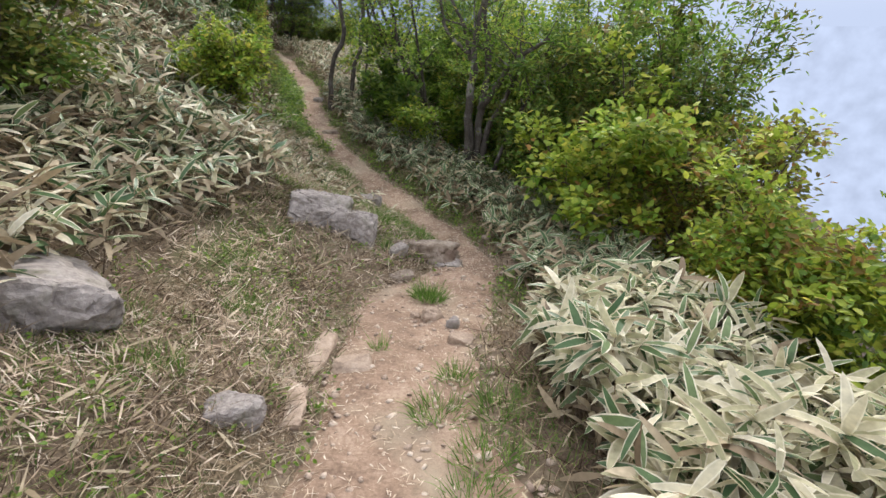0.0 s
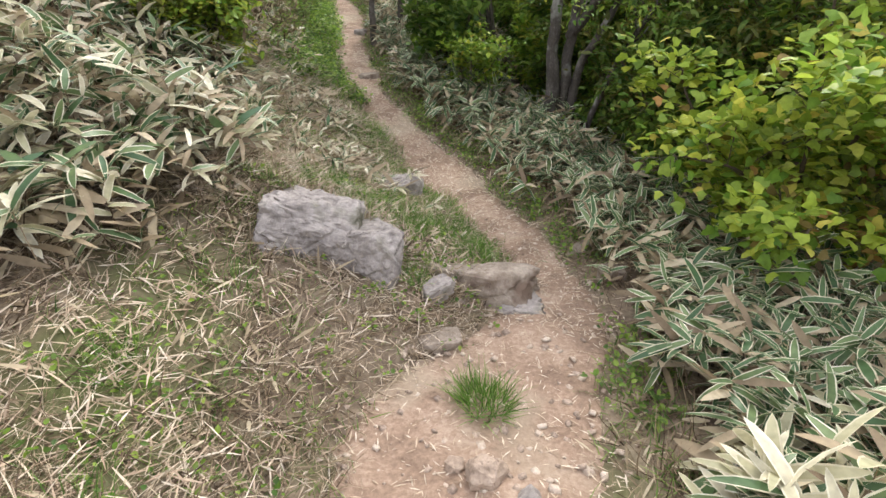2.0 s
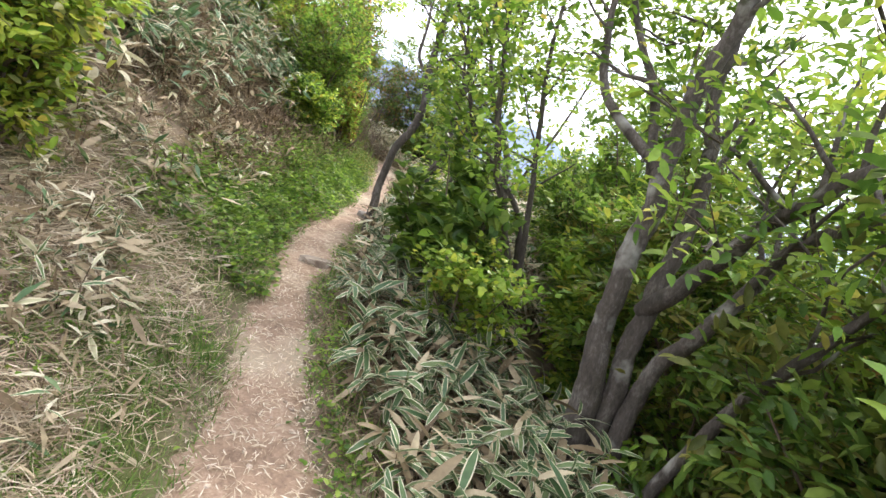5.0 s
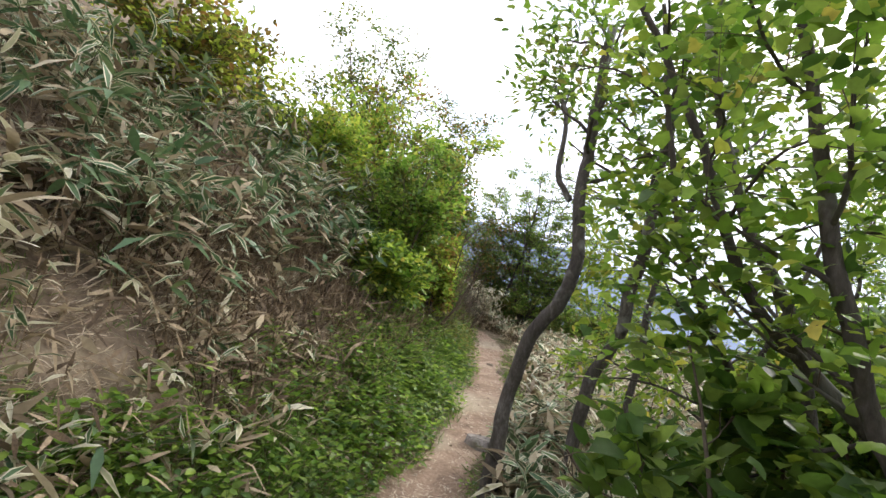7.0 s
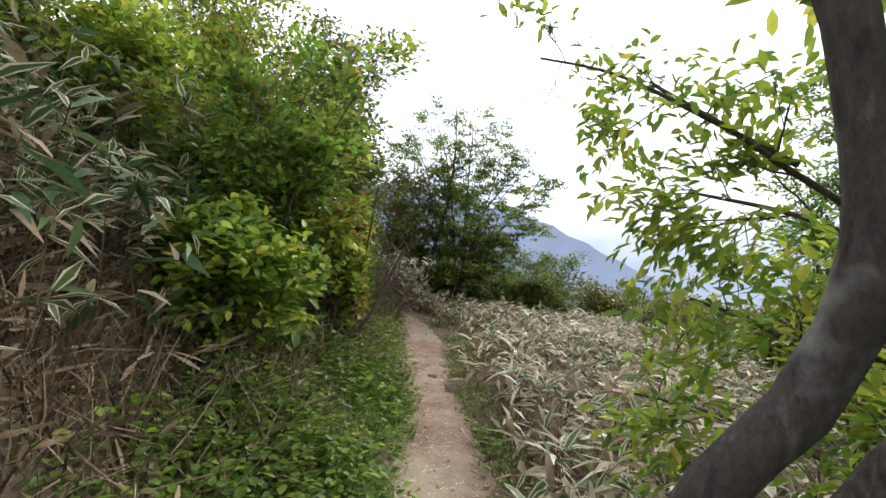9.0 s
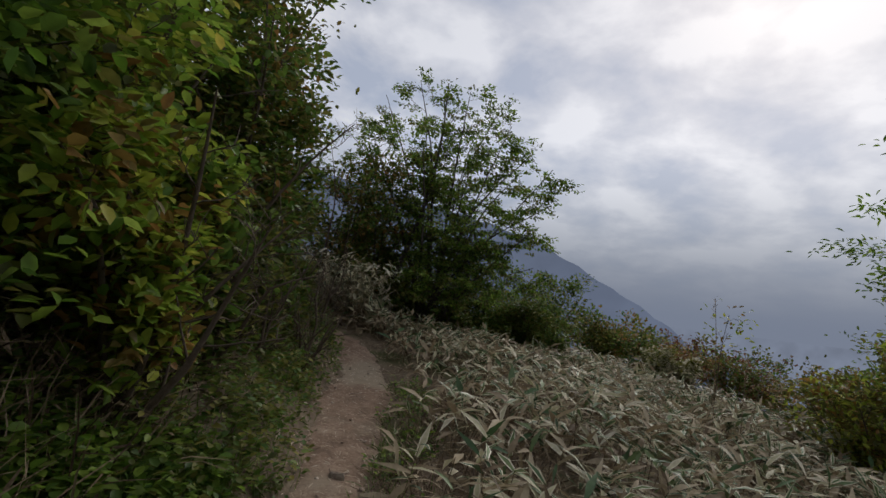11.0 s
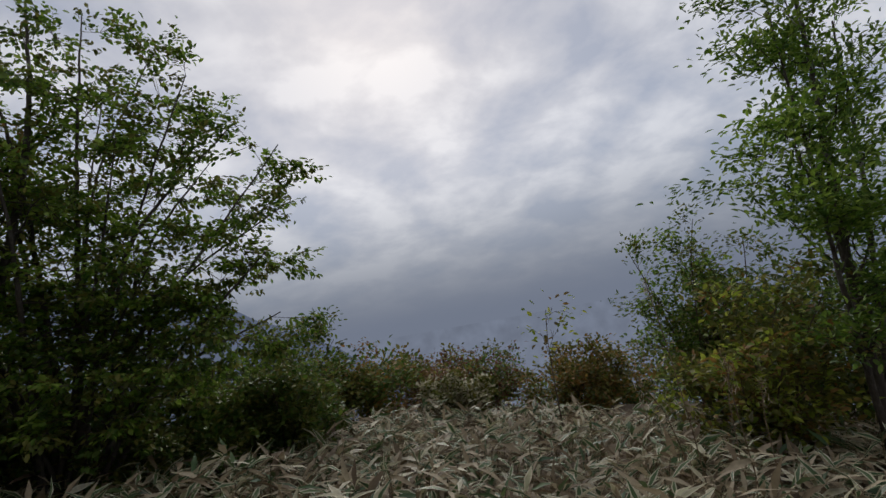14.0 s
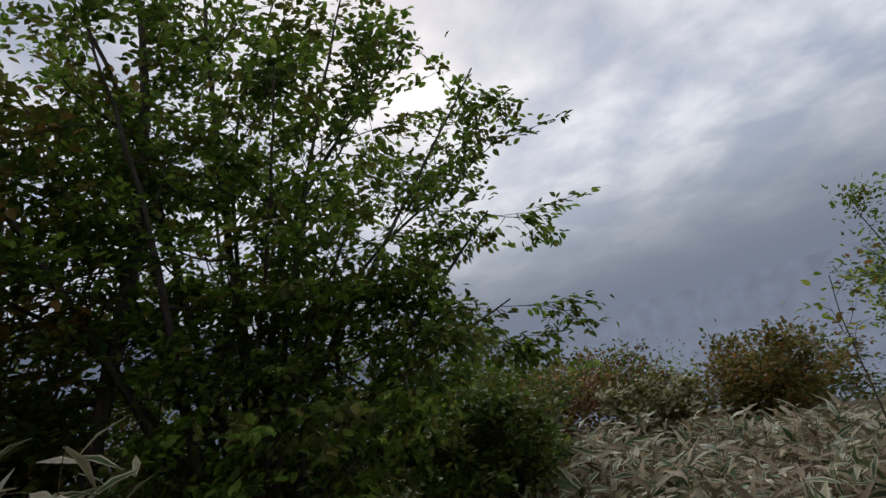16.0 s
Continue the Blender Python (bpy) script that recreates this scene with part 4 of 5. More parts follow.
def bush(name, label, x, y, height, wide, mats, weights, seed, leaf=CHIP, size=(0.04, 0.08), stems=7, branches=7, per=9, category="shrub", thick=0.014, bark=None, lean=(0, 0),
         low=0.25, twigs=3, group=""):
    """A many-stemmed shrub that spreads from its foot."""
    g = np.random.default_rng(seed)
    z = land1(x, y) - 0.03
    lines = []
    for k in range(stems):
        a = 2 * math.pi * (k + g.random() * 0.7) / stems
        r = wide * g.uniform(0.35, 0.95)
        h = height * g.uniform(0.5, 1.08) * (1 - 0.25 * (r / wide) ** 2)
        p0 = np.array((x + 0.06 * math.cos(a), y + 0.06 * math.sin(a), z))
        p3 = np.array((x + r * math.cos(a) + lean[0] * height, y + r * math.sin(a) + lean[1] * height, z + h))
        p1 = p0 + (p3 - p0) * np.array((0.22, 0.22, 0.38)) + g.normal(0, 0.04, 3)
        p2 = p0 + (p3 - p0) * np.array((0.6, 0.6, 0.72)) + g.normal(0, 0.05, 3)
        lines.append(([p0, p1, p2, p3], thick * height ** 0.5, thick * 0.3))
    return woody(name, label, category, lines, bark or M_TWIG, leaf, size, mats, weights, seed, branches, wide * 0.45, twigs, wide * 0.25, per, 0.05, low, wide * 0.1, group=group, limbs=False)


# gnarled trees that lean out over the drop, right of the trail
woody("tree", "gnarled many-stemmed tree with dark bark leaning out from the slope", "tree", [
    ([(0.20, 7.72, -0.25), (0.22, 7.69, 0.10), (0.19, 7.64, 0.72), (0.25, 7.59, 1.27), (0.25, 7.59, 1.59), (0.32, 7.49, 1.97), (0.40, 7.38, 2.37), (0.46, 7.36, 3.0)], 0.078, 0.03),
    ([(0.32, 7.72, -0.25), (0.34, 7.73, 0.21), (0.38, 7.78, 0.72), (0.46, 7.87, 1.20), (0.47, 7.97, 1.63), (0.40, 7.98, 1.92), (0.40, 7.98, 2.34), (0.52, 7.97, 3.0)], 0.068, 0.025),
    ([(0.36, 7.77, 0.70), (0.57, 7.56, 1.01), (0.71, 7.33, 1.27), (0.81, 7.10, 1.40), (0.90, 6.96, 1.51), (1.2, 6.7, 1.7)], 0.055, 0.022),
    ([(0.42, 7.70, -0.2), (0.49, 7.67, 0.41), (0.65, 7.54, 0.71), (0.79, 7.52, 1.04), (0.94, 7.48, 1.28), (1.13, 7.42, 1.42), (1.5, 7.3, 1.7)], 0.055, 0.022),
    ([(0.60, 7.45, -0.2), (0.80, 7.31, 0.42), (0.95, 7.16, 0.76), (1.12, 7.10, 1.06), (1.5, 7.0, 1.4)], 0.036, 0.014),
    ([(0.21, 7.59, 1.46), (-0.16, 7.68, 1.82), (-0.24, 7.67, 2.19), (-0.30, 7.66, 2.9)], 0.032, 0.012),
    ([(0.20, 7.64, 1.42), (0.07, 7.79, 1.91), (-0.16, 7.88, 2.37), (-0.32, 7.86, 3.0)], 0.03, 0.012),
], M_BARKGREY, SLIM, (0.05, 0.085), [M_FRESH, M_GREEN, M_LIME], [0.5, 0.35, 0.15], 61, branches=10, reach=0.85, from_u=0.5, per=12, side=(0.25, 0.25, 0))
woody("tree", "slender upright dark stems growing together beside the trail", "tree", [
    ([(-0.55, 8.75, -0.1), (-0.60, 8.73, 0.49), (-0.95, 8.65, 1.43), (-1.10, 8.60, 2.18), (-1.25, 8.57, 3.2)], 0.04, 0.014),
    ([(-0.58, 8.85, -0.1), (-0.69, 8.91, 0.96), (-1.23, 8.77, 1.62), (-1.46, 8.68, 2.23), (-1.8, 8.55, 2.95)], 0.032, 0.012),
    ([(-0.60, 8.95, -0.1), (-1.0, 9.1, 0.8), (-1.45, 9.05, 1.7), (-1.6, 9.0, 2.3), (-1.7, 8.95, 3.0)], 0.026, 0.01),
    ([(-0.50, 8.83, -0.1), (-0.60, 8.83, 0.89), (-0.72, 8.80, 1.73), (-0.80, 8.79, 2.33), (-0.81, 8.78, 3.3)], 0.032, 0.012),
], M_BARK, LOBED, (0.04, 0.075), [M_FRESH, M_GREEN, M_LIME], [0.6, 0.25, 0.15], 62, branches=10, reach=0.65, from_u=0.35, per=10)
woody("tree", "crooked grey-barked tree close beside the trail, bent at knee height", "tree", [
    ([(-2.50, 9.66, 0.25), (-2.46, 9.62, 0.90), (-2.38, 9.55, 1.24), (-2.29, 9.51, 1.44), (-2.19, 9.50, 1.57), (-2.12, 9.46, 1.74), (-2.10, 9.46, 1.88),
      (-2.12, 9.46, 2.05), (-2.14, 9.46, 2.21), (-2.15, 9.51, 2.42), (-2.15, 9.61, 3.4)], 0.047, 0.03),
    ([(-2.20, 9.46, 2.19), (-2.25, 9.45, 2.27), (-2.29, 9.45, 2.36), (-2.36, 9.6, 2.8), (-2.6, 9.9, 3.2)], 0.02, 0.009),
    ([(-2.16, 10.0, 0.35), (-2.10, 9.96, 1.05), (-1.99, 9.91, 1.35), (-1.90, 9.85, 1.53), (-1.88, 9.80, 1.70), (-1.85, 9.74, 1.81), (-1.79, 9.68, 1.94), (-1.78, 9.63, 2.16), (-1.72, 9.7, 3.1)], 0.046, 0.026),
    ([(-2.0, 10.0, 0.4), (-1.85, 10.1, 1.2), (-1.8, 10.15, 1.9), (-1.6, 10.1, 2.5), (-1.5, 10.1, 3.2)], 0.028, 0.012),
    ([(-0.95, 9.40, 0.0), (-1.03, 9.33, 1.39), (-1.24, 9.17, 1.89), (-1.36, 9.09, 2.22), (-1.48, 9.10, 2.75), (-1.58, 9.10, 3.3)], 0.034, 0.016),
], M_BARKGREY, SLIM, (0.05, 0.085), [M_GREEN, M_FRESH, M_OLIVE], [0.5, 0.35, 0.15], 63, branches=7, reach=0.75, from_u=0.62, per=11, side=(0.35, 0.2, 0))
woody("tree", "young tree with layered sprays of bright green leaves", "tree", [
    ([(-1.25, 10.75, 0.1), (-1.35, 10.75, 1.2), (-1.6, 10.75, 1.9), (-2.0, 10.75, 2.3), (-2.4, 10.8, 2.65)], 0.03, 0.008),
    ([(-1.35, 10.75, 1.0), (-1.7, 10.75, 1.4), (-2.0, 10.75, 1.65), (-2.25, 10.75, 1.75)], 0.018, 0.006),
    ([(-1.3, 10.75, 1.3), (-1.0, 10.9, 2.1), (-0.8, 11.0, 2.8), (-0.7, 11.1, 3.5)], 0.022, 0.008),
    ([(-1.6, 10.75, 1.9), (-1.9, 10.7, 2.05), (-2.25, 10.7, 2.15)], 0.014, 0.005),
    ([(-1.9, 10.75, 2.25), (-2.2, 10.85, 2.5), (-2.55, 10.9, 2.75), (-2.9, 10.95, 2.9)], 0.013, 0.005),
    ([(-1.3, 10.75, 0.9), (-1.7, 10.8, 1.15), (-2.1, 10.85, 1.3), (-2.45, 10.9, 1.35)], 0.013, 0.005),
], M_BARK, SLIM, (0.05, 0.085), [M_FRESH, M_LIME, M_GREEN], [0.45, 0.5, 0.05], 64, branches=7, reach=0.42, from_u=0.3, per=10, rise=0.0, shape_ball=0.09, flat=0.3)

# shrubs right of the trail
woody("shrub", "spreading shrub of large yellow-green lobed leaves beside the trail", "shrub", [
    ([(1.75, 5.35, -0.75), (1.65, 5.2, -0.1), (1.35, 4.95, 0.25), (0.95, 4.75, 0.42)], 0.022, 0.006),
    ([(1.80, 5.35, -0.75), (1.75, 5.1, 0.1), (1.6, 4.85, 0.6), (1.35, 4.6, 0.85)], 0.022, 0.006),
    ([(1.85, 5.4, -0.75), (1.95, 5.15, 0.2), (1.95, 4.85, 0.75), (1.85, 4.55, 1.1)], 0.022, 0.006),
    ([(1.85, 5.45, -0.75), (2.1, 5.2, 0.1), (2.3, 4.8, 0.5), (2.3, 4.4, 0.6)], 0.022, 0.006),
    ([(1.85, 5.5, -0.75), (2.0, 5.7, 0.3), (2.0, 5.8, 0.9), (1.9, 5.8, 1.5)], 0.022, 0.006),
    ([(1.80, 5.45, -0.75), (1.4, 5.6, 0.1), (1.1, 5.6, 0.6), (1.05, 5.55, 0.75)], 0.020, 0.006),
    ([(1.85, 5.35, -0.75), (1.8, 4.9, -0.2), (1.6, 4.5, 0.1), (1.4, 4.15, 0.2)], 0.018, 0.006),
], M_TWIG, LOBED, (0.065, 0.10), [M_LIME, M_FRESH, M_AUTUMN], [0.68, 0.28, 0.04], 71, branches=9, reach=0.45, twigs=4, twig=0.22, per=7, from_u=0.25, shape_ball=0.09)
bush("shrub", "low green shrub under the leaning trees", 1.2, 6.5, 0.8, 0.5, [M_GREEN, M_FRESH], [0.6, 0.4], 72, LOBED, (0.05, 0.085), 6, 6, 6)
bush("shrub", "bright fern-like shrub in front of the slender stems", -0.75, 8.1, 1.0, 0.55, [M_FRESH, M_LIME], [0.7, 0.3], 73, LOBED, (0.04, 0.07), 6, 6, 7)
bush("shrub", "low shrub of large soft green leaves beside the trail", -1.2, 8.6, 1.35, 0.6, [M_GREEN, M_FRESH], [0.85, 0.15], 74, CHIP, (0.08, 0.14), 8, 6, 6, low=0.3)
for k, (x, y, h, w, m, q, word) in enumerate((
        (2.6, 3.4, 1.5, 0.85, [M_LIME, M_FRESH, M_AUTUMN], [0.6, 0.25, 0.15], "yellow-green"), (3.0, 2.3, 1.5, 0.85, [M_LIME, M_GREEN], [0.7, 0.3], "yellow-green"),
        (2.9, 1.2, 1.4, 0.85, [M_LIME, M_GREEN], [0.6, 0.4], "yellow-green"), (2.8, 4.6, 2.2, 0.9, [M_OLIVE, M_LIME, M_AUTUMN], [0.3, 0.45, 0.25], "olive and yellow"),
        (3.1, 6.5, 3.7, 1.1, [M_GREEN, M_OLIVE, M_FRESH], [0.4, 0.2, 0.4], "tall green"), (2.4, 6.6, 3.3, 1.2, [M_OLIVE, M_GREEN, M_FRESH], [0.35, 0.4, 0.25], "dark green"),
        (2.2, 8.4, 4.6, 1.3, [M_GREEN, M_FRESH, M_LIME], [0.4, 0.4, 0.2], "tall green"), (1.2, 9.5, 4.4, 1.3, [M_GREEN, M_FRESH, M_LIME], [0.35, 0.4, 0.25], "tall green"),
        (3.5, 9.3, 5.0, 1.2, [M_GREEN, M_FRESH], [0.5, 0.5], "tall green"), (0.3, 10.6, 3.4, 1.1, [M_GREEN, M_FRESH, M_OLIVE], [0.5, 0.3, 0.2], "dense green"),
        (0.3, 9.2, 2.2, 0.7, [M_FRESH, M_LIME], [0.6, 0.4], "bright green"), (1.9, 11.2, 3.6, 1.3, [M_GREEN, M_FRESH], [0.5, 0.5], "dense green"),
        (1.5, 6.6, 1.9, 0.8, [M_GREEN, M_OLIVE], [0.6, 0.4], "dark green"), (0.1, 10.0, 2.0, 0.7, [M_GREEN, M_FRESH], [0.6, 0.4], "leafy green"),
        (-0.4, 11.2, 2.2, 0.9, [M_GREEN, M_FRESH], [0.6, 0.4], "leafy green"), (-0.6, 12.3, 1.7, 0.8, [M_GREEN, M_LIME], [0.6, 0.4], "leafy green"), (0.6, 13.2, 2.2, 1.0, [M_GREEN, M_OLIVE], [0.6, 0.4], "leafy green"), (2.9, 11.8, 4.4, 1.4, [M_GREEN, M_FRESH], [0.5, 0.5], "tall green"),
        (1.1, 8.3, 2.5, 0.95, [M_OLIVE, M_GREEN, M_FRESH], [0.35, 0.4, 0.25], "dense dark green"), (2.0, 7.5, 2.6, 1.0, [M_OLIVE, M_GREEN, M_AUTUMN], [0.4, 0.45, 0.15], "dense dark green"), (0.6, 9.1, 2.6, 0.85, [M_GREEN, M_OLIVE, M_FRESH], [0.45, 0.3, 0.25], "dense dark green"))):
    bush("shrub", word + " shrub on the slope below the trail", x, y, h, w, m, q, 80 + k, OVAL if y < 6 else SLIM, (0.05, 0.09) if y < 6 else (0.06, 0.11), 8, 9, 20, low=0.12)

# shrubs on the bank, left of the trail
for k, (x, y, h, w, m, q, word) in enumerate((
        (-3.3, 3.5, 1.2, 0.9, [M_OLIVE, M_GREEN], [0.6, 0.4], "dark olive shrub above the bamboo"), (-2.9, 6.3, 1.0, 0.65, [M_LIME, M_FRESH, M_OLIVE], [0.5, 0.3, 0.2], "yellow-green shrub on the bank"),
        (-4.85, 11.3, 1.8, 0.75, [M_FRESH, M_GREEN, M_OLIVE], [0.4, 0.35, 0.25], "leafy green shrub on the bank"),
        (-5.9, 8.9, 1.05, 0.9, [M_OLIVE, M_AUTUMN, M_LIME], [0.35, 0.2, 0.45], "olive and rust-coloured shrub on the bank"), (-6.0, 10.7, 1.1, 0.9, [M_LIME, M_FRESH, M_OLIVE], [0.45, 0.4, 0.15], "leafy shrub on the bank"),
        (-4.4, 10.6, 0.7, 0.5, [M_FRESH, M_GREEN, M_LIME], [0.4, 0.3, 0.3], "low green shrub at the foot of the bank"), (-5.4, 12.2, 2.3, 0.9, [M_FRESH, M_LIME, M_OLIVE], [0.5, 0.3, 0.2], "tall leafy green shrub on the bank"),
        (-6.6, 12.5, 2.5, 1.1, [M_LIME, M_FRESH, M_AUTUMN], [0.4, 0.4, 0.2], "tall shrub with turning leaves on the bank"), (-5.9, 13.6, 2.7, 0.9, [M_GREEN, M_OLIVE, M_AUTUMN], [0.5, 0.35, 0.15], "tall dark shrub on the bank"),
        (-6.9, 14.3, 3.1, 1.1, [M_OLIVE, M_GREEN, M_AUTUMN], [0.5, 0.3, 0.2], "tall dark shrub on the bank"), (-6.6, 14.75, 2.2, 0.8, [M_GREEN, M_OLIVE], [0.5, 0.5], "dark shrub crowding the trail"), (-7.4, 17.2, 2.6, 1.0, [M_GREEN, M_OLIVE, M_AUTUMN], [0.4, 0.4, 0.2], "dark shrub at the bend"),
        (-8.3, 14.9, 2.5, 1.0, [M_OLIVE, M_GREEN], [0.5, 0.5], "dark shrub on the bank past the bend"), (-8.7, 17.4, 2.4, 1.0, [M_OLIVE, M_GREEN], [0.5, 0.5], "dark shrub past the bend"), (-7.2, 18.2, 2.9, 1.0, [M_AUTUMN, M_OLIVE, M_GREEN], [0.35, 0.4, 0.25], "rust-tinged shrub beyond the bend"), (-8.0, 13.2, 3.2, 1.2, [M_OLIVE, M_GREEN], [0.6, 0.4], "tall dark shrub on the bank"),
        (-4.75, 12.1, 1.8, 0.65, [M_LIME, M_FRESH, M_AUTUMN], [0.4, 0.35, 0.25], "bright yellow-green shrub above the trail"), (-5.0, 12.7, 1.1, 0.6, [M_GREEN, M_OLIVE], [0.6, 0.4], "low dark shrub at the foot of the bank"), (-5.55, 14.3, 0.8, 0.5, [M_OLIVE, M_GREEN], [0.5, 0.5], "low dark bramble on the bank"), (-6.1, 15.2, 0.8, 0.5, [M_GREEN, M_OLIVE], [0.5, 0.5], "low dark bramble on the bank"), (-5.3, 13.4, 0.9, 0.55, [M_OLIVE, M_GREEN], [0.6, 0.4], "low dark shrub at the foot of the bank"))):
    bush("shrub", word, x, y, h * 1.08, w, m, q, 110 + k, OVAL, (0.05, 0.085), 8, 9, 14, low=0.1)

# the spreading tree past the bend, and trees at the shelf's edge
fz = land1(-6.2, 18.15)
fan = [([(-6.85, 18.05, fz - 0.1), (-6.7, 18.05, fz + 0.9), (-6.4, 18.1, 3.5), (-6.25, 18.1, 4.6), (-6.25, 18.1, 5.7)], 0.055, 0.01)]
for k, (x, y, z) in enumerate(((-6.9, 18.3, 5.9), (-7.5, 18.2, 5.6), (-8.2, 18.0, 5.0), (-5.8, 18.0, 5.5), (-5.4, 18.3, 5.2), (-5.0, 17.9, 4.85), (-4.65, 18.1, 4.5), (-4.3, 18.0, 4.2),
                               (-4.3, 18.2, 3.7), (-4.5, 17.9, 3.2), (-4.45, 18.1, 2.7), (-5.5, 17.7, 4.2), (-6.4, 17.7, 4.6), (-7.3, 17.7, 4.6), (-6.0, 19.0, 5.2), (-7.0, 19.0, 5.3),
                               (-7.8, 17.9, 3.8), (-5.3, 17.7, 3.2), (-5.0, 18.8, 4.4))):
    b = np.array((-6.1 + 0.1 * math.cos(k * 2.4), 18.15 + 0.1 * math.sin(k * 2.4), fz - 0.05))
    tip = np.array((x, y, z))
    fan.append(([b, b + (tip - b) * np.array((0.2 + 0.08 * math.sin(k * 5), 0.3, 0.3)), b + (tip - b) * np.array((0.5 + 0.14 * math.sin(k * 3), 0.7, 0.68)), tip], 0.034 if k % 3 == 0 else 0.022, 0.005))
woody("tree", "spreading many-stemmed tree with small dark green leaves", "tree", fan, M_BARK, OVAL, (0.04, 0.065), [M_GREEN, M_OLIVE, M_FRESH], [0.3, 0.3, 0.4], 65,
      branches=12, reach=0.62, twigs=6, twig=0.28, per=12, from_u=0.3, rise=-0.01, shape_ball=0.048, flat=0.25)
for k, (x, y, h, w) in enumerate(((-6.6, 18.2, 0.8, 0.6), (-5.5, 18.4, 0.8, 0.6), (-6.9, 18.9, 1.6, 0.9), (-5.2, 19.3, 1.3, 0.8), (-6.0, 19.0, 1.2, 0.8), (-4.6, 19.0, 1.1, 0.7), (-7.8, 18.6, 1.6, 0.8))):
    bush("shrub", "dense dark shrub round the foot of the spreading tree", x, y, h, w, [M_OLIVE, M_GREEN], [0.55, 0.45], 170 + k, OVAL, (0.04, 0.07), 7, 8, 18, low=0.1)
woody("tree", "tall slender tree with light green leaves at the shelf's edge", "tree", [
    ([(-0.3, 16.5, 0.2), (-0.2, 16.5, 1.5), (-0.1, 16.45, 2.8), (0.05, 16.4, 4.0), (0.2, 16.4, 5.2)], 0.05, 0.01),
    ([(-0.3, 16.5, 0.8), (-0.4, 16.4, 1.8), (-0.5, 16.3, 2.7), (-0.55, 16.3, 3.2)], 0.03, 0.008),
    ([(-0.25, 16.5, 1.0), (-0.15, 16.5, 2.2), (-0.15, 16.5, 3.3), (-0.1, 16.5, 4.5)], 0.03, 0.008),
    ([(-0.2, 16.5, 1.0), (0.3, 16.6, 2.2), (0.6, 16.6, 3.3), (0.8, 16.6, 4.5)], 0.03, 0.008),
], M_BARK, SLIM, (0.05, 0.08), [M_FRESH, M_GREEN], [0.5, 0.5], 66, branches=13, reach=0.7, from_u=0.25, per=26, flat=0.4)
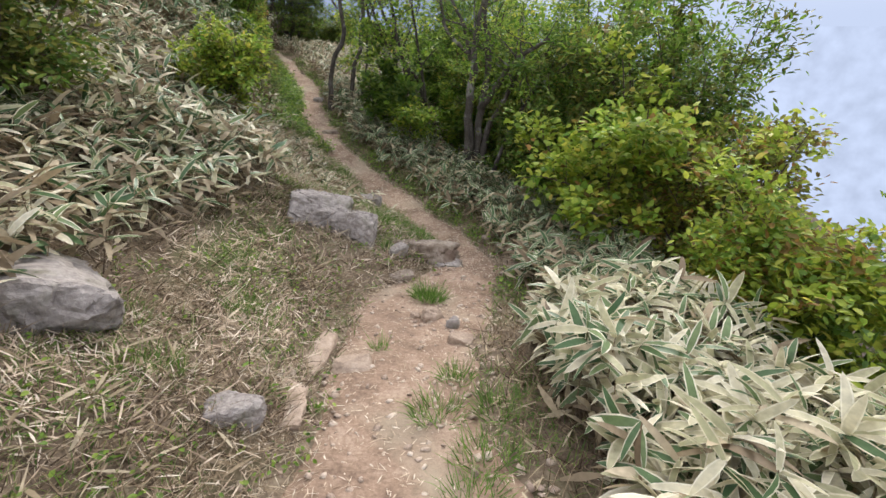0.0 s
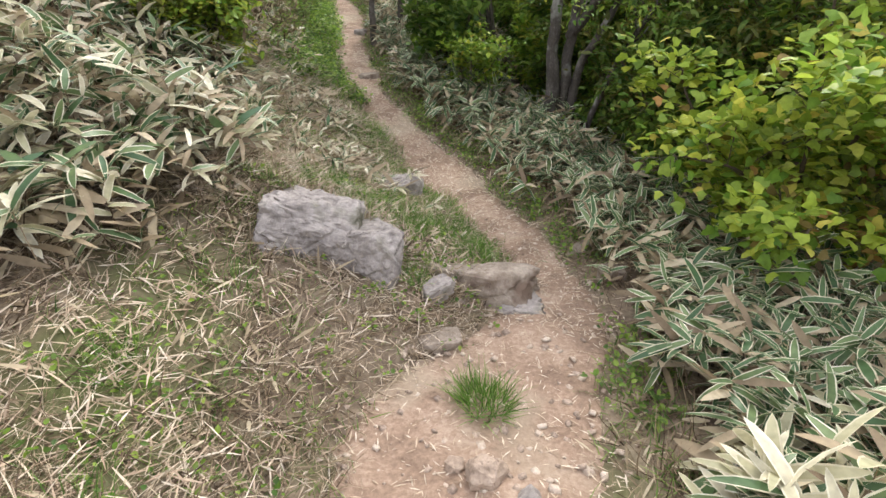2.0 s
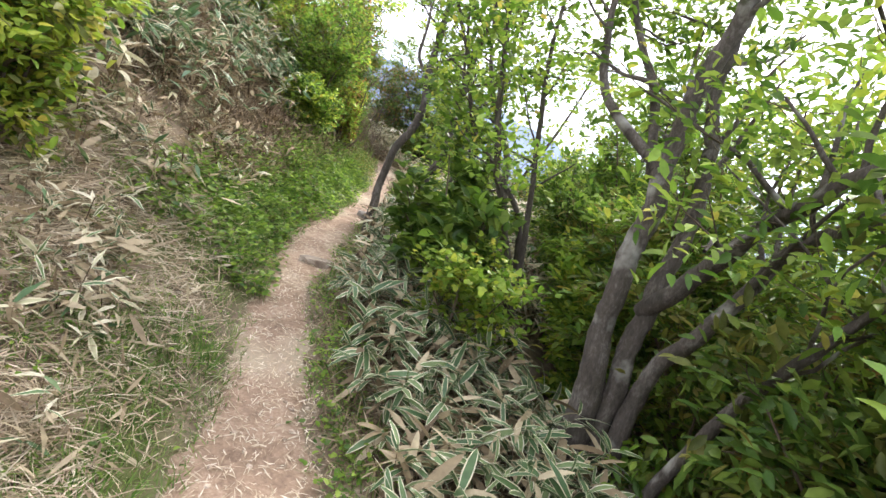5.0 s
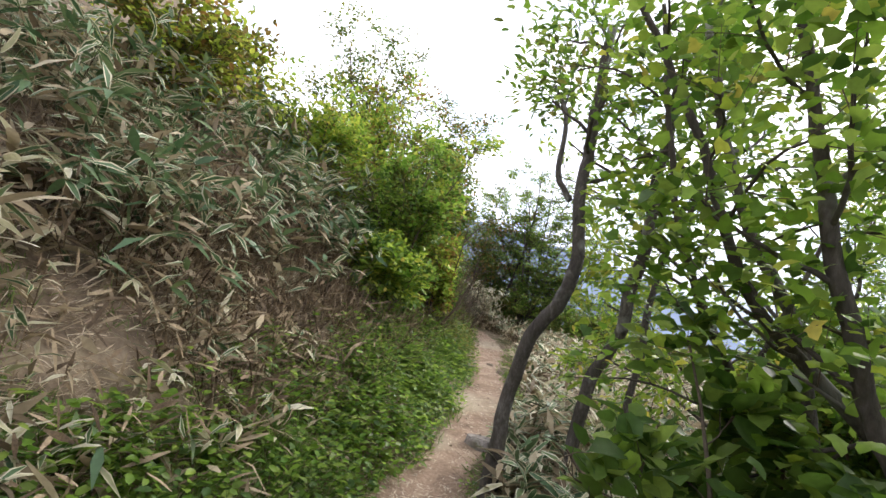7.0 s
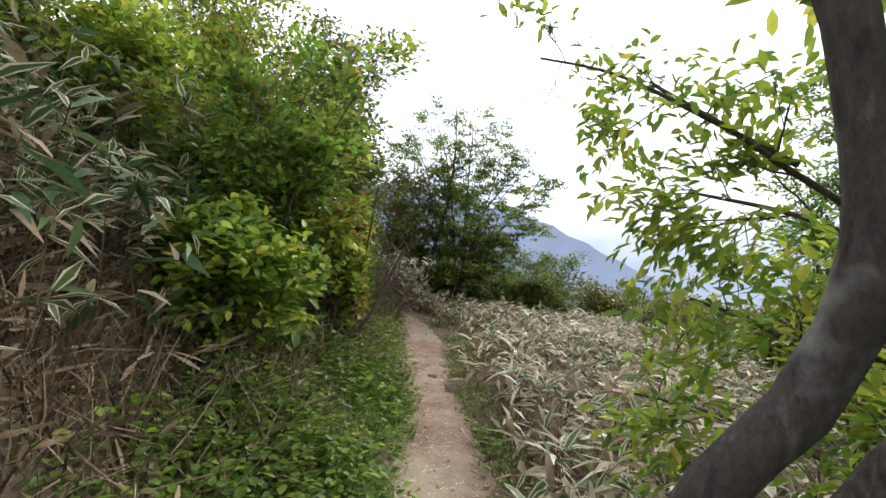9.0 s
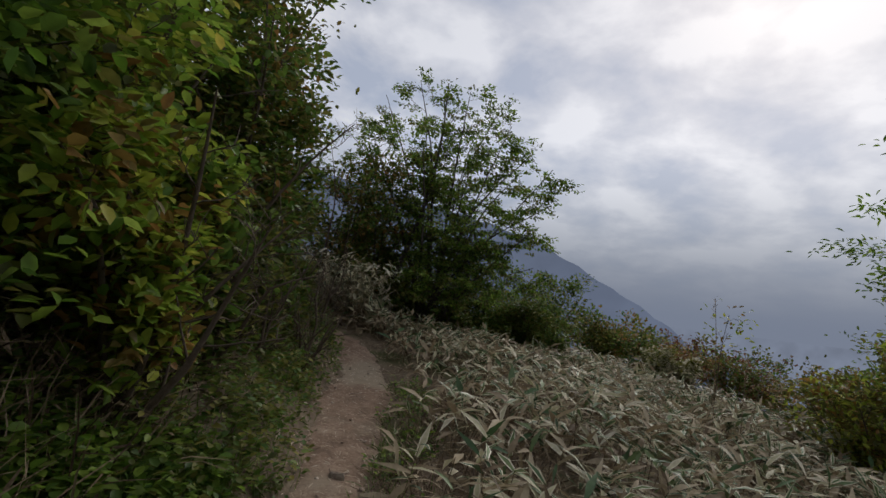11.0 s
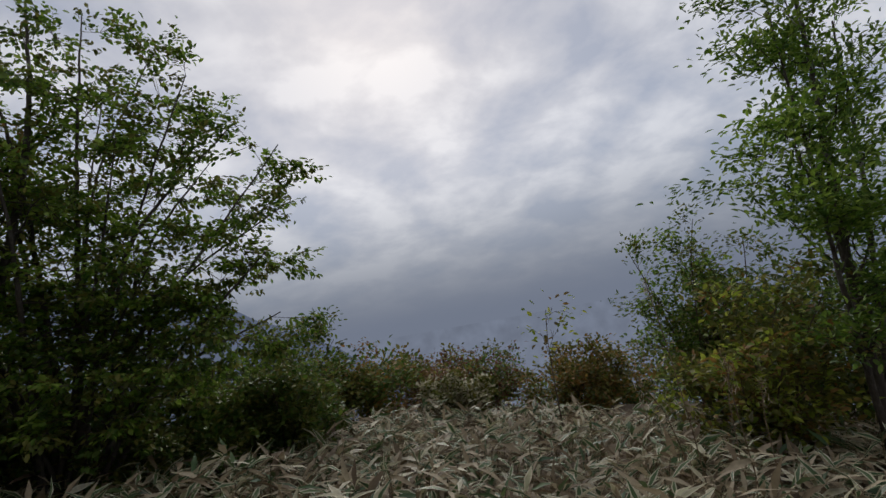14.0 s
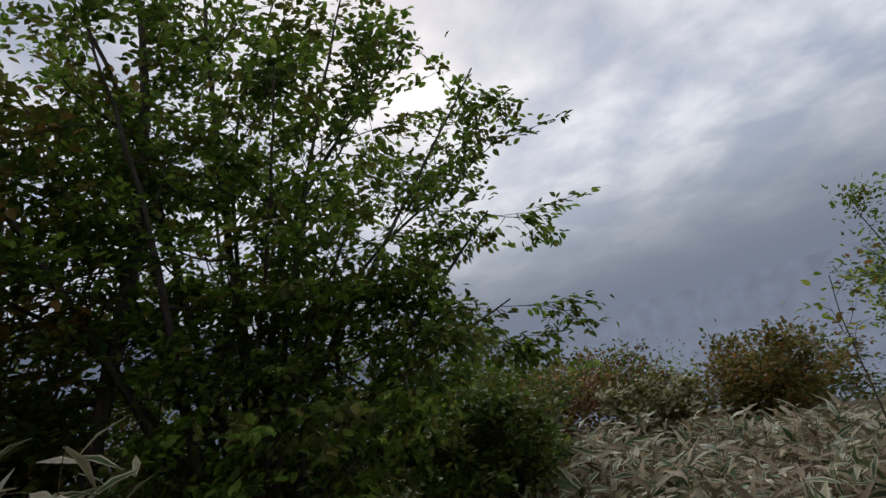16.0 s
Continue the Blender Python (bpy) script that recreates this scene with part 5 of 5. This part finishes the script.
for k, (x, y, h, w, m, q, word) in enumerate((
        (1.3, 19.2, 2.6, 1.0, [M_GREEN, M_OLIVE], [0.6, 0.4], "dense green shrub at the shelf's edge"), (0.9, 19.5, 3.0, 1.1, [M_GREEN, M_FRESH, M_OLIVE], [0.45, 0.35, 0.2], "round green shrub at the shelf's edge"), (-0.5, 17.2, 1.7, 0.9, [M_OLIVE, M_LIME, M_AUTUMN], [0.5, 0.3, 0.2], "olive and yellow shrub at the shelf's edge"),
        (0.8, 17.6, 1.9, 1.0, [M_GREEN, M_OLIVE], [0.5, 0.5], "dark green shrub at the shelf's edge"), (-4.7, 19.2, 1.0, 0.7, [M_OLIVE, M_GREEN], [0.5, 0.5], "dark shrub under the spreading tree"),
        (-4.7, 20.6, 1.6, 1.0, [M_GREEN, M_OLIVE], [0.6, 0.4], "dark shrub beyond the spreading tree"), (-3.6, 22.4, 1.3, 1.2, [M_OLIVE, M_GREEN, M_AUTUMN], [0.5, 0.3, 0.2], "dark shrub at the edge of the drop"),
        (-2.2, 24.0, 1.2, 1.3, [M_RED, M_AUTUMN, M_OLIVE], [0.5, 0.25, 0.25], "reddish-brown shrub at the edge of the drop"), (-0.6, 24.5, 1.2, 1.3, [M_OLIVE, M_RED, M_GREEN], [0.45, 0.3, 0.25], "brown-green shrub at the edge of the drop"),
        (0.6, 22.4, 1.0, 1.1, [M_AUTUMN, M_OLIVE], [0.5, 0.5], "rust-coloured shrub at the edge of the drop"), (2.2, 23.5, 1.5, 1.3, [M_OLIVE, M_AUTUMN, M_GREEN], [0.4, 0.3, 0.3], "rust-coloured shrub at the edge of the drop"),
        (3.4, 29.0, 3.0, 1.9, [M_FRESH, M_GREEN], [0.5, 0.5], "bright green tree on the slope below"), (6.5, 27.0, 3.2, 1.9, [M_GREEN, M_OLIVE], [0.6, 0.4], "dark green tree on the slope below"),
        (2.2, 19.8, 1.8, 1.1, [M_OLIVE, M_AUTUMN, M_GREEN], [0.45, 0.3, 0.25], "olive shrub at the shelf's edge"), (4.0, 21.0, 2.2, 1.3, [M_GREEN, M_OLIVE], [0.5, 0.5], "green shrub at the shelf's edge"),
        (1.4, 14.6, 1.3, 0.9, [M_OLIVE, M_LIME], [0.6, 0.4], "olive shrub below the shelf"), (-2.4, 20.6, 0.75, 0.55, [M_SASAPALE, M_OLIVE], [0.5, 0.5], "small pale shrub in the bamboo"))):
    bush("shrub", word, x, y, h, w, m, q, 140 + k, CHIP if y > 21 else OVAL, (0.06, 0.10) if y > 21 else (0.05, 0.085), 8, 8, 14, low=0.1)
woody("sapling", "thin bare sapling with a few yellow leaves above the bamboo", "sapling", [
    ([(-1.9, 18.4, 0.7), (-1.9, 18.4, 1.4), (-1.85, 18.45, 2.0), (-1.8, 18.45, 2.35)], 0.009, 0.003)], M_TWIG, OVAL, (0.05, 0.08), [M_LIME, M_AUTUMN], [0.8, 0.2], 67,
    branches=5, reach=0.35, twigs=2, twig=0.12, per=3, from_u=0.6)


def stalk(label, x, y, h, lean, seed):
    """A tall dry grass stalk with a thin seed head."""
    g = np.random.default_rng(seed)
    z = land1(x, y)
    line = np.array([(0, 0, -0.02), (lean * 0.1, 0, h * 0.4), (lean * 0.4, 0.02, h * 0.75), (lean, 0.03, h)])
    top = new("grass_stalk")
    top.location = (x, y, z)
    tagged(top, label, "grass stalk")
    v, f = tube(line, (0.004, 0.0035, 0.003, 0.002), 5)
    part("stem", mesh_of("stem", v, f, M_STEM, smooth=True), top)
    n = 26
    p = line[-1] + np.stack([g.normal(0, 0.012, n), g.normal(0, 0.012, n), -g.uniform(0, 0.22, n)], 1)
    v, f = spread(GRASS_V, GRASS_Q, p, tilt(g, n, 40, 85), tilt(g, n, 0, 90), g.uniform(0.03, 0.07, n), 0.004)
    tagged(part("seed_head", mesh_of("seed_head", v, f, M_STRAW), top), kind="stuff")
    return top


for k, (x, y, h, l) in enumerate(((-2.2, 16.15, 1.5, -0.05), (-2.0, 16.0, 1.0, 0.03), (-2.15, 16.3, 0.9, -0.2), (-1.9, 16.2, 0.95, 0.15), (-1.8, 16.05, 0.85, 0.1))):
    stalk("tall dry grass stalk standing above the bamboo", x, y, h, l, 300 + k)
